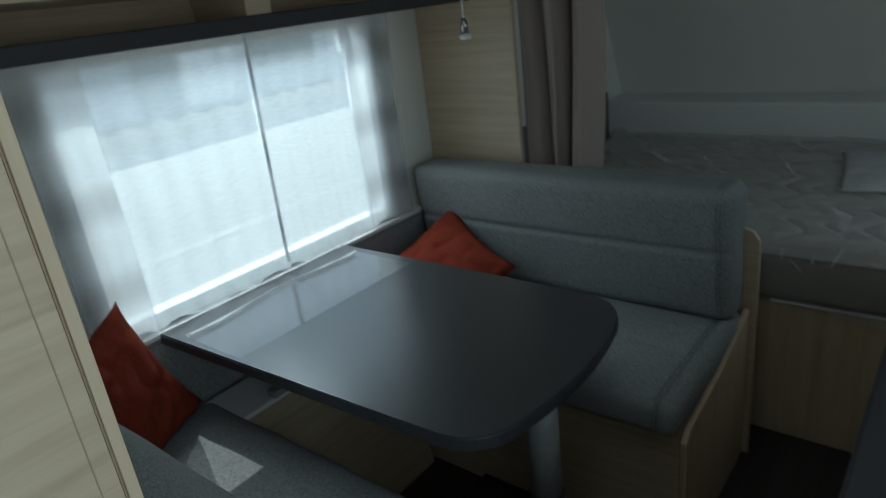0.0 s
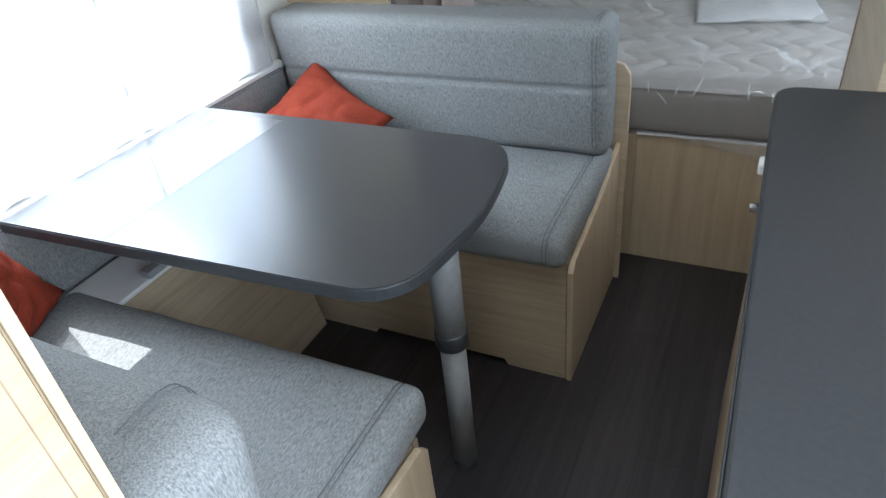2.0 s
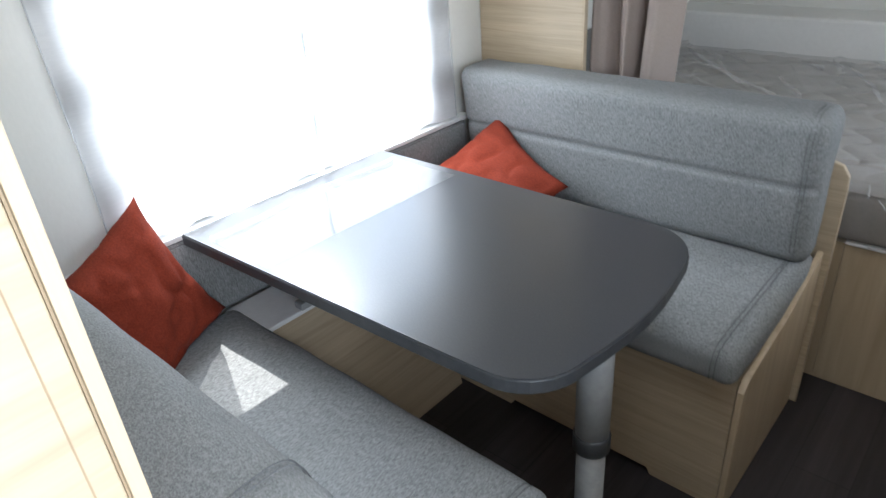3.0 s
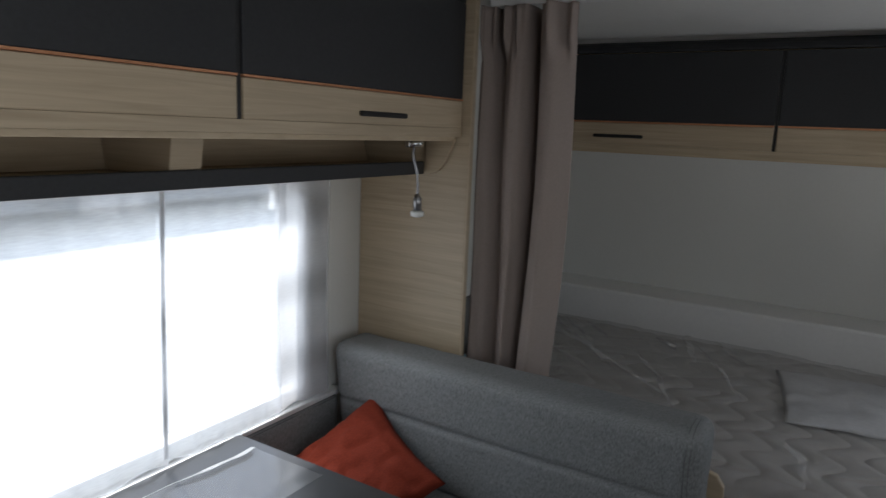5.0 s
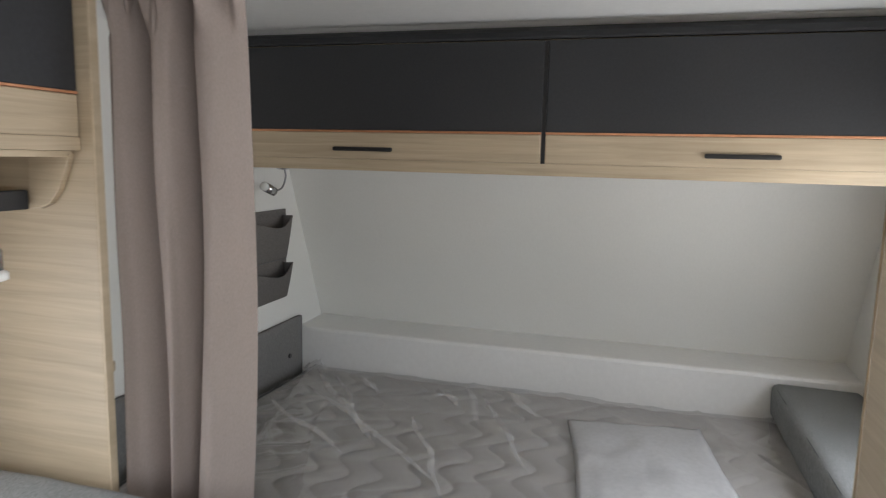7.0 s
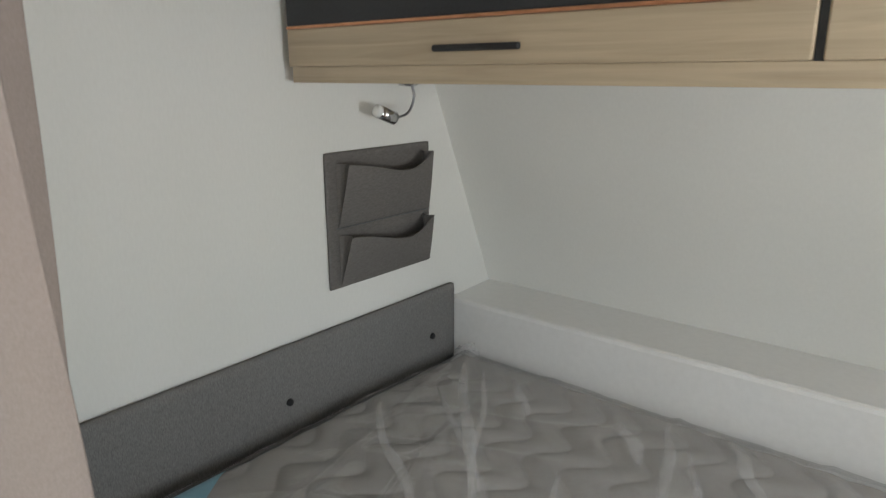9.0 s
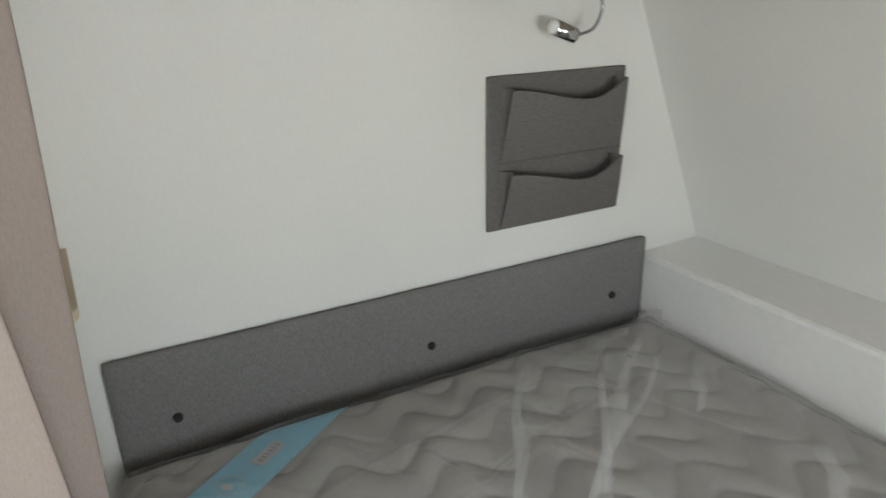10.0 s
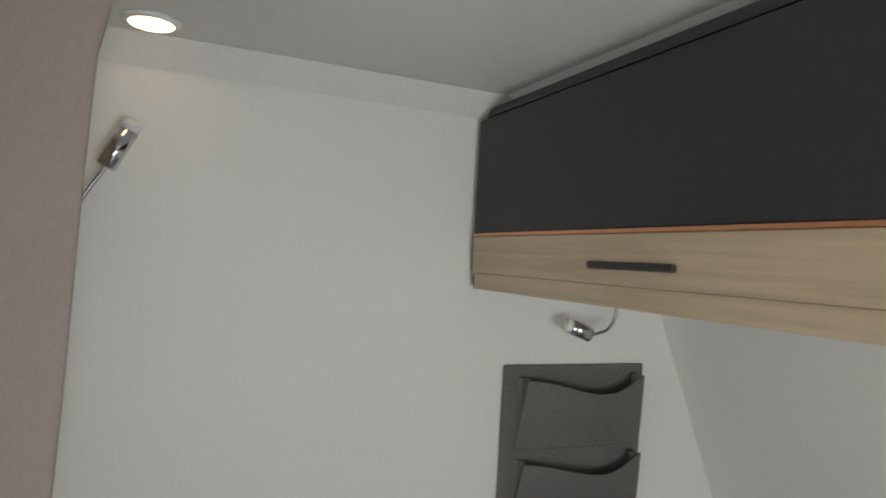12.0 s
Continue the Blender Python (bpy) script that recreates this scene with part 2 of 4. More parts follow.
def part(name, bm, mat, parent, label="", smooth=False):
    """Links a mesh, built at its place in the room, as a part of a thing or of another part."""
    ob = new(name, ready(name, bm, mat, smooth))
    ob.parent = parent
    ob.matrix_parent_inverse = place_of(parent).inverted()
    return tagged(ob, label)


def solo(name, bm, mat, label="", category="", kind="", group="", smooth=False):
    return tagged(new(name, ready(name, bm, mat, smooth)), label, category, group, kind)


def box(x0, x1, y0, y1, z0, z1, bevel=0.0, seg=2, bm=None):
    one = bmesh.new()
    bmesh.ops.create_cube(one, size=1.0)
    for v in one.verts:
        v.co = Vector(((x0 + x1) / 2 + v.co.x * (x1 - x0), (y0 + y1) / 2 + v.co.y * (y1 - y0), (z0 + z1) / 2 + v.co.z * (z1 - z0)))
    if bevel:
        bmesh.ops.bevel(one, geom=one.edges[:], offset=bevel, segments=seg, affect="EDGES", profile=0.5)
    return join(bm, one)


def join(bm, one):
    if bm is None:
        return one
    me = bpy.data.meshes.new("scrap")
    one.to_mesh(me)
    one.free()
    bm.from_mesh(me)
    bpy.data.meshes.remove(me)
    return bm


def prism(points, axis, a, b, bevel=0.0, seg=2, bm=None):
    """A flat outline, pushed along an axis from a to b. The outline's two numbers are the other axes in order."""
    def at(p, w):
        return {"x": (w, p[0], p[1]), "y": (p[0], w, p[1]), "z": (p[0], p[1], w)}[axis]
    one = bmesh.new()
    lo, hi = [one.verts.new(at(p, a)) for p in points], [one.verts.new(at(p, b)) for p in points]
    one.faces.new(lo)
    one.faces.new(hi)
    for i in range(len(points)):
        j = (i + 1) % len(points)
        one.faces.new((lo[i], lo[j], hi[j], hi[i]))
    bmesh.ops.recalc_face_normals(one, faces=one.faces[:])
    if bevel:
        rims = [e for f in one.faces if len(f.verts) == len(points) and len(points) > 4 or f in one.faces[:2] for e in f.edges]
        bmesh.ops.bevel(one, geom=list(set(rims)), offset=bevel, segments=seg, affect="EDGES", profile=0.5)
    return join(bm, one)


def tube(points, radius, sides=10, bm=None, caps=True):
    """A round bar along points; radius is one number or one for each point."""
    one = bmesh.new()
    pts = [Vector(p) for p in points]
    rad = radius if isinstance(radius, (list, tuple)) else [radius] * len(pts)
    rings, side = [], None
    for i, p in enumerate(pts):
        d = (pts[min(i + 1, len(pts) - 1)] - pts[max(i - 1, 0)]).normalized()
        side = (side - d * side.dot(d)).normalized() if side else d.orthogonal().normalized()
        up = d.cross(side)
        rings.append([one.verts.new(p + rad[i] * (math.cos(2 * math.pi * k / sides) * side + math.sin(2 * math.pi * k / sides) * up)) for k in range(sides)])
    for a, b in zip(rings, rings[1:]):
        for k in range(sides):
            j = (k + 1) % sides
            one.faces.new((a[k], a[j], b[j], b[k]))
    if caps:
        one.faces.new(rings[0][::-1])
        one.faces.new(rings[-1])
    bmesh.ops.recalc_face_normals(one, faces=one.faces[:])
    return join(bm, one)


def bend(points, n=24):
    """A smooth way through some points."""
    p = [Vector(q) for q in points]
    p = [2 * p[0] - p[1], *p, 2 * p[-1] - p[-2]]
    out = []
    for i in range(1, len(p) - 2):
        for k in range(n):
            t = k / n
            a, b, c, d = p[i - 1:i + 3]
            out.append(0.5 * ((2 * b) + (c - a) * t + (2 * a - 5 * b + 4 * c - d) * t * t + (3 * b - a - 3 * c + d) * t ** 3))
    return out + [p[-2]]


def sheet(nu, nv, at, bm=None):
    """A grid of faces; at(u, v) gives the place for u and v from 0 to 1."""
    one = bmesh.new()
    v = [[one.verts.new(at(i / nu, j / nv)) for j in range(nv + 1)] for i in range(nu + 1)]
    for i in range(nu):
        for j in range(nv):
            one.faces.new((v[i][j], v[i + 1][j], v[i + 1][j + 1], v[i][j + 1]))
    return join(bm, one)


def cushion(x0, x1, y0, y1, z0, z1, r, n=(30, 14, 14), puff=0.0, shape=None, bm=None, uneven=0.003):
    """An upholstered block: rounded by r, a little uneven; shape(p) may push its skin further."""
    one = bmesh.new()
    c = Vector(((x0 + x1) / 2, (y0 + y1) / 2, (z0 + z1) / 2))
    h = Vector(((x1 - x0) / 2, (y1 - y0) / 2, (z1 - z0) / 2))
    seen = {}

    def vert(i, j, k):
        if (i, j, k) not in seen:
            q = Vector((h.x * (2 * i / n[0] - 1), h.y * (2 * j / n[1] - 1), h.z * (2 * k / n[2] - 1)))
            core = Vector([max(-(h[a] - r), min(h[a] - r, q[a])) for a in range(3)])
            d = q - core
            q = core + d.normalized() * r if d.length > 1e-9 else q
            nrm = d.normalized() if d.length > 1e-9 else Vector()
            q += nrm * puff * (1 - (q.x / h.x) ** 4) * (1 - (q.z / h.z) ** 4 if h.y < h.z else 1 - (q.y / h.y) ** 4)
            q += nrm * uneven * noise.noise((c + q) * 9)
            p = c + q
            seen[(i, j, k)] = one.verts.new(shape(p, nrm) if shape else p)
        return seen[(i, j, k)]
    for a in range(3):
        b, d = (a + 1) % 3, (a + 2) % 3
        for side in (0, n[a]):
            for i in range(n[b]):
                for j in range(n[d]):
                    ids = []
                    for di, dj in ((0, 0), (1, 0), (1, 1), (0, 1)):
                        t = [0, 0, 0]
                        t[a], t[b], t[d] = side, i + di, j + dj
                        ids.append(vert(*t))
                    one.faces.new(ids if side else ids[::-1])
    bmesh.ops.recalc_face_normals(one, faces=one.faces[:])
    return join(bm, one)

HATCH = veil("frosted_dome", (0.8, 0.8, 0.8), see=0.06, through_light=0.7)
OAK_SEAM = material("oak_seam", (0.28, 0.20, 0.12), (0.34, 0.25, 0.15), (40, 40, 40), 0.5)


# ---- the body of the caravan ----
W, H, Y0, PART_Y = 2.10, 1.893, -2.3, 1.167   # inner width, height, back wall, partition


def wall_with_holes(axis_lo, axis_hi, holes, x0, x1):
    """A side wall as one mesh of blocks round its openings (y0, y1, z0, z1)."""
    bm, y = None, axis_lo
    for a, b, lo, hi in sorted(holes):
        bm = box(x0, x1, y, a, -0.05, H, bm=bm)
        bm = box(x0, x1, a, b, -0.05, lo, bm=bm)
        bm = box(x0, x1, a, b, hi, H, bm=bm)
        y = b
    return prism([(y, -0.05), (2.985, -0.05), (2.985, 0.60), (2.42, H), (y, H)], "x", x0, x1, bm=bm)


WIN = (-0.10, 0.90, 0.752, 1.39)
solo("wall_west", wall_with_holes(Y0, 3.0, [WIN], -0.035, 0.0), WHITE, "white textured wall board", "wall", "structure")
# the kitchen and bed openings are unseen, added to admit light
solo("wall_east", wall_with_holes(Y0, 3.0, [(-0.34, 0.3, 1.1, 1.46), (1.34, 1.9, 0.98, 1.42), (-1.12, -0.46, 0.05, 1.8)], W, W + 0.035), WHITE, "white wall board", "wall", "structure")
solo("wall_south", box(-0.035, W + 0.035, Y0 - 0.035, Y0, -0.05, H), WHITE, "white end wall", "wall", "structure")
solo("floor", box(-0.035, W + 0.035, Y0 - 0.035, 3.0, -0.05, 0.0), FLOOR, "dark wood-pattern vinyl floor", "floor", "structure")
# the front leans back towards its foot
solo("wall_north", prism([(2.924, 0.60), (2.356, 1.912), (2.42, 1.912), (2.99, 0.60)], "x", -0.03, W + 0.03), WHITE, "white leaning front wall", "wall", "structure")
solo("wall_north_base", box(-0.03, W + 0.03, 2.93, 2.985, -0.05, 0.598), WHITE, "white front wall foot", "wall", "structure")
solo("ledge", prism([(2.622, 0.0), (2.622, 0.784), (2.625, 0.793), (2.633, 0.797), (2.836, 0.803), (2.836, 0.0)], "x", 0.002, W - 0.002), LEDGE, "white ledge along the front wall", "ledge", "structure")
# hatch and dome are unseen, added to let softened sky light in
hatch = (1.08, 1.52, -0.22, 0.22)
dome = thing("unseen_roof_hatch", (1.3, 0.0, H), "unseen frosted hatch dome added to soften the sun", "roof hatch", kind="structure")
part("dome", cushion(1.05, 1.55, -0.25, 0.25, H + 0.051, H + 0.13, 0.03, (10, 10, 4)), HATCH, dome, smooth=True)
cm = box(-0.035, hatch[0], Y0, 2.6, H, H + 0.05)
box(hatch[1], W + 0.035, Y0, 2.6, H, H + 0.05, bm=cm)
box(hatch[0], hatch[1], Y0, hatch[2], H, H + 0.05, bm=cm)
box(hatch[0], hatch[1], hatch[3], 2.6, H, H + 0.05, bm=cm)
solo("ceiling", cm, CEILING, "white ceiling board", "ceiling", "structure")
solo("trim_west", prism([(0.001, H - 0.048), (0.006, H - 0.05), (0.05, H - 0.004), (0.05, H - 0.001), (0.001, H - 0.001)], "y", PART_Y + 0.02, 2.085), CEILING, "white cove trim under the ceiling", "trim", "structure")

# the dinette window
win = thing("window_1", (0.0, 0.40, 0.79), "hinged acrylic caravan window behind voile curtains", "window", kind="structure")
fr = box(-0.034, 0.012, WIN[0] - 0.022, WIN[0] + 0.02, WIN[2] - 0.02, WIN[3] + 0.02, 0.004)
box(-0.034, 0.012, WIN[1] - 0.02, WIN[1] + 0.022, WIN[2] - 0.02, WIN[3] + 0.02, 0.004, bm=fr)
box(-0.034, 0.012, WIN[0] + 0.021, WIN[1] - 0.021, WIN[2] - 0.02, WIN[2] + 0.02, 0.004, bm=fr)
box(-0.034, 0.012, WIN[0] + 0.021, WIN[1] - 0.021, WIN[3] - 0.02, WIN[3] + 0.02, 0.004, bm=fr)
part("window_frame", fr, PLASTIC, win)
pane = part("pane", box(-0.026, -0.021, WIN[0] + 0.021, WIN[1] - 0.021, WIN[2] + 0.021, WIN[3] - 0.021), GLASS, win)
pane.visible_shadow = False
part("window_catch", box(-0.018, 0.008, 0.80, 0.812, 1.30, 1.37, 0.004), PLASTIC, win)

# ---- outside the window ----
GROUND = material("pale_gravel", (0.46, 0.45, 0.43), (0.60, 0.59, 0.57), (30, 30, 30), 0.9, bump=0.3, patch=0.15)
GREY_COAT = material("grey_coachwork", (0.30, 0.32, 0.34), (0.36, 0.38, 0.40), (3, 3, 3), 0.4, patch=0.05)
SMOKED = material("smoked_acrylic", (0.16, 0.18, 0.20), (0.20, 0.22, 0.24), (20, 20, 20), 0.15, patch=0.04)
PALE = material("white_coachwork", (0.66, 0.68, 0.70), (0.74, 0.76, 0.78), (3, 3, 3), 0.4, patch=0.05)
solo("ground", box(-400, 400, -400, 400, -0.65, -0.6), GROUND, "pale gravel yard", "ground", "structure")
other = thing("parked_caravan", (-11.4, 6.0, -0.6), "white caravan parked across the yard with grey windows", "caravan")
part("body", box(-12.6, -10.3, 0.5, 11.5, -0.18, 2.1, 0.12, 3), PALE, other, smooth=True)
part("skirt", box(-12.5, -10.33, 0.8, 11.2, -0.45, -0.178, 0.02), TABLE_EDGE, other, "grey skirt")
door_ = part("door", box(-10.31, -10.285, 5.3, 6.35, -0.1, 1.85, 0.01), GREY_COAT, other, "grey entrance door")
for ya in (5.24, 6.36):
    part("door_trim", box(-10.31, -10.27, ya, ya + 0.06, -0.12, 1.9, 0.008), PLASTIC, door_)
for ya, yb in ((7.9, 9.6), (1.6, 3.4)):
    part("window", cushion(-10.32, -10.27, ya, yb, 0.42, 1.2, 0.02, (3, 20, 12)), SMOKED, other, "grey tinted window", smooth=True)
for ya in (4.2, 5.0):
    w_ = part("wheel", tube([(-10.62, ya, -0.28), (-10.42, ya, -0.28)], 0.31, 20), BLACK, other)
    part("rim", tube([(-10.419, ya, -0.28), (-10.41, ya, -0.28)], [0.19, 0.16], 16), ALUMINIUM, w_)
solo("yard_line", box(-4.36, -4.22, -40, 40, -0.599, -0.592), PLASTIC, "white painted line on the yard", "line", "structure")


# ---- upholstery ----
def groove(p, nrm, axis, where, depth, width):
    d = abs(p[axis] - where)
    return p - nrm * depth * max(0.0, 1 - d / width) ** 2 if d < width else p


def bench(front, back, face, x1, xb, thick, edge, r, label):
    """A dinette bench: plywood box with an end board, seat cushion and backrest. front and back are its y; face is +1 or -1 along y."""
    s = face
    th = thing("dinette_bench", ((0.03 + x1) / 2, (front + back) / 2, 0.0), label, "bench", "dinette benches")
    lo, hi = sorted((front, front - s * 0.016))
    fp = prism([(0.19, 0.0), (0.19, 0.405), (x1 - 0.018, 0.405), (x1 - 0.018, 0.0), (x1 - 0.19, 0.0), (x1 - 0.20, 0.02), (0.50, 0.02), (0.49, 0.0)], "y", lo, hi)
    part("front_panel", fp, OAK, th)
    ends = [(front + s * 0.004, 0.0), (front + s * 0.004, 0.375), (front - s * 0.02, 0.402), (front - s * 0.25, 0.432), (front - s * 0.40, 0.47), (back, 0.50), (back, 0.0)]
    part("side_panel", prism(ends, "x", x1 - 0.016, x1, 0.003), OAK_UP, th)
    part("seat_board", box(0.02, x1 - 0.018, min(front, back) + 0.02, max(front, back) - 0.02, 0.388, 0.404), OAK, th)
    ya, yb = sorted((front + s * 0.055, back + s * 0.004))

    def seat_shape(p, nrm):
        q = groove(p, nrm, 1, front - s * 0.20, 0.010, 0.022) if nrm.z > 0.5 else p
        return groove(q, nrm, 0, x1 - 0.060, 0.004, 0.009)
    seat = part("seat", cushion(0.045, x1 - 0.010, ya, yb, 0.407, 0.500, 0.032, (110, 40, 8), 0.006, seat_shape), FABRIC_FLAT, th, smooth=True)
    for dx in (0.0, 0.010):
        pts = [(x1 - 0.064 + dx, front + s * a, z) for a, z in ((-0.44, 0.503), (-0.2, 0.505), (-0.03, 0.5045), (0.022, 0.5015), (0.044, 0.492), (0.056, 0.470), (0.0575, 0.45), (0.056, 0.425))]
        part("piping", tube(bend(pts, 6), 0.0009, 6), PIPING, seat)
    f0 = back + s * thick
    ya, yb = sorted((back + s * 0.003, f0))

    def back_shape(p, nrm):
        p = p + Vector((0, s * 0.05 * max(0.0, (p.z - 0.49) / 0.41) * (1 if (p.y - back) * s > 0.05 else 0), 0))
        if nrm.y * s > 0.4:
            p = groove(p, nrm, 2, 0.715, 0.010, 0.016)
        return groove(p, nrm, 0, xb - edge, 0.004, 0.009)
    br = part("backrest", cushion(0.045, xb, ya, yb, 0.497, 0.895, r, (110, 12, 44), 0.008, back_shape), FABRIC, th, smooth=True)
    for dx in (0.0, 0.010):
        pts = [(xb - edge - 0.004 + dx, f0 + s * (a + 0.05 * (z - 0.49) / 0.41), z) for a, z in ((0.0, 0.53), (0.011, 0.62), (0.003, 0.715), (0.011, 0.80), (0.002, 0.85), (-0.014, 0.884), (-0.035, 0.8965), (-0.065, 0.8985), (-0.10, 0.8965))]
        part("piping", tube(bend(pts, 6), 0.0009, 6), PIPING, br)
    return th


bench(0.645, PART_Y - 0.02, -1, 1.128, 1.112, 0.115, 0.034, 0.038, "grey fabric dinette bench with oak box, against the partition")
bench(0.025, -0.50, 1, 1.02, 1.052, 0.128, 0.095, 0.058, "grey fabric dinette bench with oak box, beside the wardrobe")

pad = thing("wall_pad", (0.03, 0.35, 0.50), "grey fabric wall pad under the window", "pad")
part("pad", cushion(0.001, 0.042, -0.34, 1.03, 0.49, 0.712, 0.014, (6, 60, 14)), FABRIC, pad, smooth=True)
part("piping", tube([(0.0385, -0.33 + 0.045 * i, 0.7045) for i in range(31)], 0.0012, 6), PIPING, pad, "stitched top seam", smooth=True)
sill = thing("window_shelf", (0.03, 0.40, 0.715), "narrow white shelf along the window", "shelf", kind="structure")
part("board", box(0.001, 0.0395, -0.49, PART_Y - 0.12, 0.714, 0.728, 0.003), PLASTIC, sill)

duct = thing("heater_box", (0.155, 0.33, 0.0), "oak box under the window with a white cover", "box")
part("front_panel", prism([(0.298, 0.0), (0.31, 0.0), (0.202, 0.478), (0.190, 0.478)], "y", 0.045, 0.627), OAK, duct)
part("top", box(0.045, 0.204, 0.262, 0.627, 0.479, 0.489, 0.002), OAK, duct)
part("cover", box(0.045, 0.207, 0.05, 0.26, 0.479, 0.492, 0.003), PLASTIC, duct, "white metal cover")
part("bracket", box(0.184, 0.214, 0.165, 0.259, 0.493, 0.512, 0.003), ALUMINIUM, duct)

# ---- table ----
table = thing("dinette_table", (0.955, 0.29, 0.0), "slate grey dinette table on one grey leg", "table")


def table_outline(k=0.0):
    pts = [(0.04 + k, 0.0 + k), (0.40, 0.014 + k), (0.80, 0.030 + k)]
    for i in range(9):
        a = -math.pi / 2 + i / 8 * radians(78)
        pts.append((0.897 + (0.115 - k) * math.cos(a), 0.150 + (0.115 - k) * math.sin(a)))
    for i in range(5):
        t = (i + 1) / 6
        pts.append((1.010 - k + 0.022 * math.sin(math.pi * t), 0.132 + 0.395 * t))
    for i in range(9):
        a = radians(12) + i / 8 * radians(78)
        pts.append((0.880 + (0.132 - k) * math.cos(a), 0.505 + (0.130 - k) * math.sin(a)))
    return pts + [(0.60, 0.637 - k), (0.04 + k, 0.638 - k)]


part("tabletop", prism(table_outline(0.0015), "z", 0.7275, 0.7305), TABLE, table)
part("edge_band", prism(table_outline(), "z", 0.700, 0.7274, 0.003, 2), TABLE_EDGE, table, "dark grey edge band")
part("wall_rail", box(0.046, 0.075, 0.03, 0.60, 0.675, 0.699, 0.003), ALUMINIUM, table)
leg = part("leg", tube([(0.955, 0.29, 0.015), (0.955, 0.29, 0.40)], 0.029, 24), ALUMINIUM, table, smooth=True)
part("upper_leg", tube([(0.955, 0.29, 0.41), (0.955, 0.29, 0.699)], 0.0335, 24), ALUMINIUM, table, smooth=True)
part("collar", tube([(0.955, 0.29, 0.395), (0.955, 0.29, 0.40), (0.955, 0.29, 0.435), (0.955, 0.29, 0.44)], [0.032, 0.037, 0.037, 0.034], 24), TABLE_EDGE, table, "grey plastic collar", smooth=True)
part("foot", tube([(0.955, 0.29, 0.0), (0.955, 0.29, 0.012), (0.955, 0.29, 0.018)], [0.034, 0.033, 0.030], 24), TABLE_EDGE, leg)


def table_film(u, v):
    """Clear protective film left along the wall side of the tabletop, its wall edge curled up and uneven."""
    y = 0.022 + 0.585 * v
    w = 0.006 * noise.noise(Vector((v * 7, 2, 1))) + 0.007 * math.sin(2 * math.pi * 1.3 * v + 0.6)
    edge = 0.122 + w
    x = edge + (0.345 + 0.008 * v - edge) * u
    curl = max(0.0, 1 - u / 0.085)
    z = 0.7318 + 0.006 * curl ** 1.3 + 0.0007 * noise.noise(Vector((x * 22, y * 9, 4))) * min(1.0, 4 * (1 - u))
    return (x, y, z)


pf = thing("protective_film", (0.24, 0.31, 0.7306), "clear glossy protective film lying on the tabletop", "film")
part("sheet", sheet(40, 60, table_film), GLOSSY_FILM, pf, smooth=True)


def film_curl(u, v):
    """The wall edge of the film, rolled over into a narrow creased lip, painted white with window glare."""
    p = Vector(table_film(0.0, 0.01 + 0.97 * v))
    width = 0.012 + 0.006 * math.sin(2 * math.pi * 1.3 * v + 0.6) + 0.004 * noise.noise(Vector((v * 11, 5, 2)))
    a = math.pi * 0.75 * u
    return p + Vector((width * math.sin(a * 0.75), 0, 0.0045 * math.sin(a) - 0.001 * u))


part("curled_edge", sheet(8, 70, film_curl), FILM_LIP_GLARE, pf, "creased rolled edge whitened for window glare", smooth=True)


# ---- pillows ----
def leaning(first, second):
    """A turn that lays a square's two sides along two ways."""
    a = Vector(first).normalized()
    b = Vector(second)
    b = (b - a * b.dot(a)).normalized()
    return Matrix((a, b, a.cross(b))).transposed().to_4x4()


def pillow(at, size, thick, spin, label, name="throw_pillow", category="pillow", mat=ORANGE, n=36, seed=0.0, group="throw pillows", draw=0.11):
    """A soft square bag with pulled-out corners; spin turns it into place."""
    ob = thing(name, at, label, category, group)
    m = Matrix.Translation(at) @ spin

    def skin(side):
        def f(u, v):
            a, b = 2 * u - 1, 2 * v - 1
            x = a * size[0] / 2 * (1 - draw * (1 - b * b))
            y = b * size[1] / 2 * (1 - draw * (1 - a * a))
            body = max(0.0, (1 - a * a) * (1 - b * b)) ** 0.42
            z = side * thick / 2 * body
            z += side * body * 0.012 * noise.noise(Vector((a * 2.2, b * 2.2, seed)))
            z += 0.006 * noise.noise(Vector((a * 3, b * 3, seed + 5)))
            crease = abs(noise.noise(Vector((a * 2.6 + b * 1.1, b * 2.6 - a * 0.9, seed + 9))))
            z -= side * thick * 0.065 * max(0.0, 1 - crease * 4) * min(1.0, 1.6 * body)
            return m @ Vector((x, y, z))
        return f
    bm = sheet(n, n, skin(1))
    sheet(n, n, skin(-1), bm)
    bmesh.ops.remove_doubles(bm, verts=bm.verts[:], dist=0.0004)
    bmesh.ops.recalc_face_normals(bm, faces=bm.faces[:])
    part("cover", bm, mat, ob, smooth=True)
    return ob


# ---- partitions and tall cupboards ----
pt = thing("partition", (0.2, PART_Y, 0.0), "light oak partition between dinette and bed", "partition", kind="structure")
lowpts = [(0.002, 0.0), (0.002, 0.745), (1.09, 0.745), (1.125, 0.735), (1.142, 0.71), (1.145, 0.67), (1.145, 0.0)]
part("low_board", prism(lowpts, "y", PART_Y - 0.018, PART_Y - 0.001, 0.003), OAK, pt)
part("tall_board", box(0.002, 0.386, PART_Y, PART_Y + 0.018, 0.0, H - 0.002, 0.002), OAK, pt)
part("edge_band", box(0.386, 0.389, PART_Y, PART_Y + 0.018, 0.0, H - 0.002), OAK_EDGE, pt)

wr = thing("wardrobe", (0.55, -0.80, 0.0), "light oak wardrobe beside the dinette", "wardrobe")
part("body", box(0.002, 1.080, -1.15, -0.5160, 0.0, H - 0.004, 0.002), OAK, wr)
part("side_panel", box(0.002, 1.0985, -0.5142, -0.505, 0.0, H - 0.004, 0.002), OAK, wr)
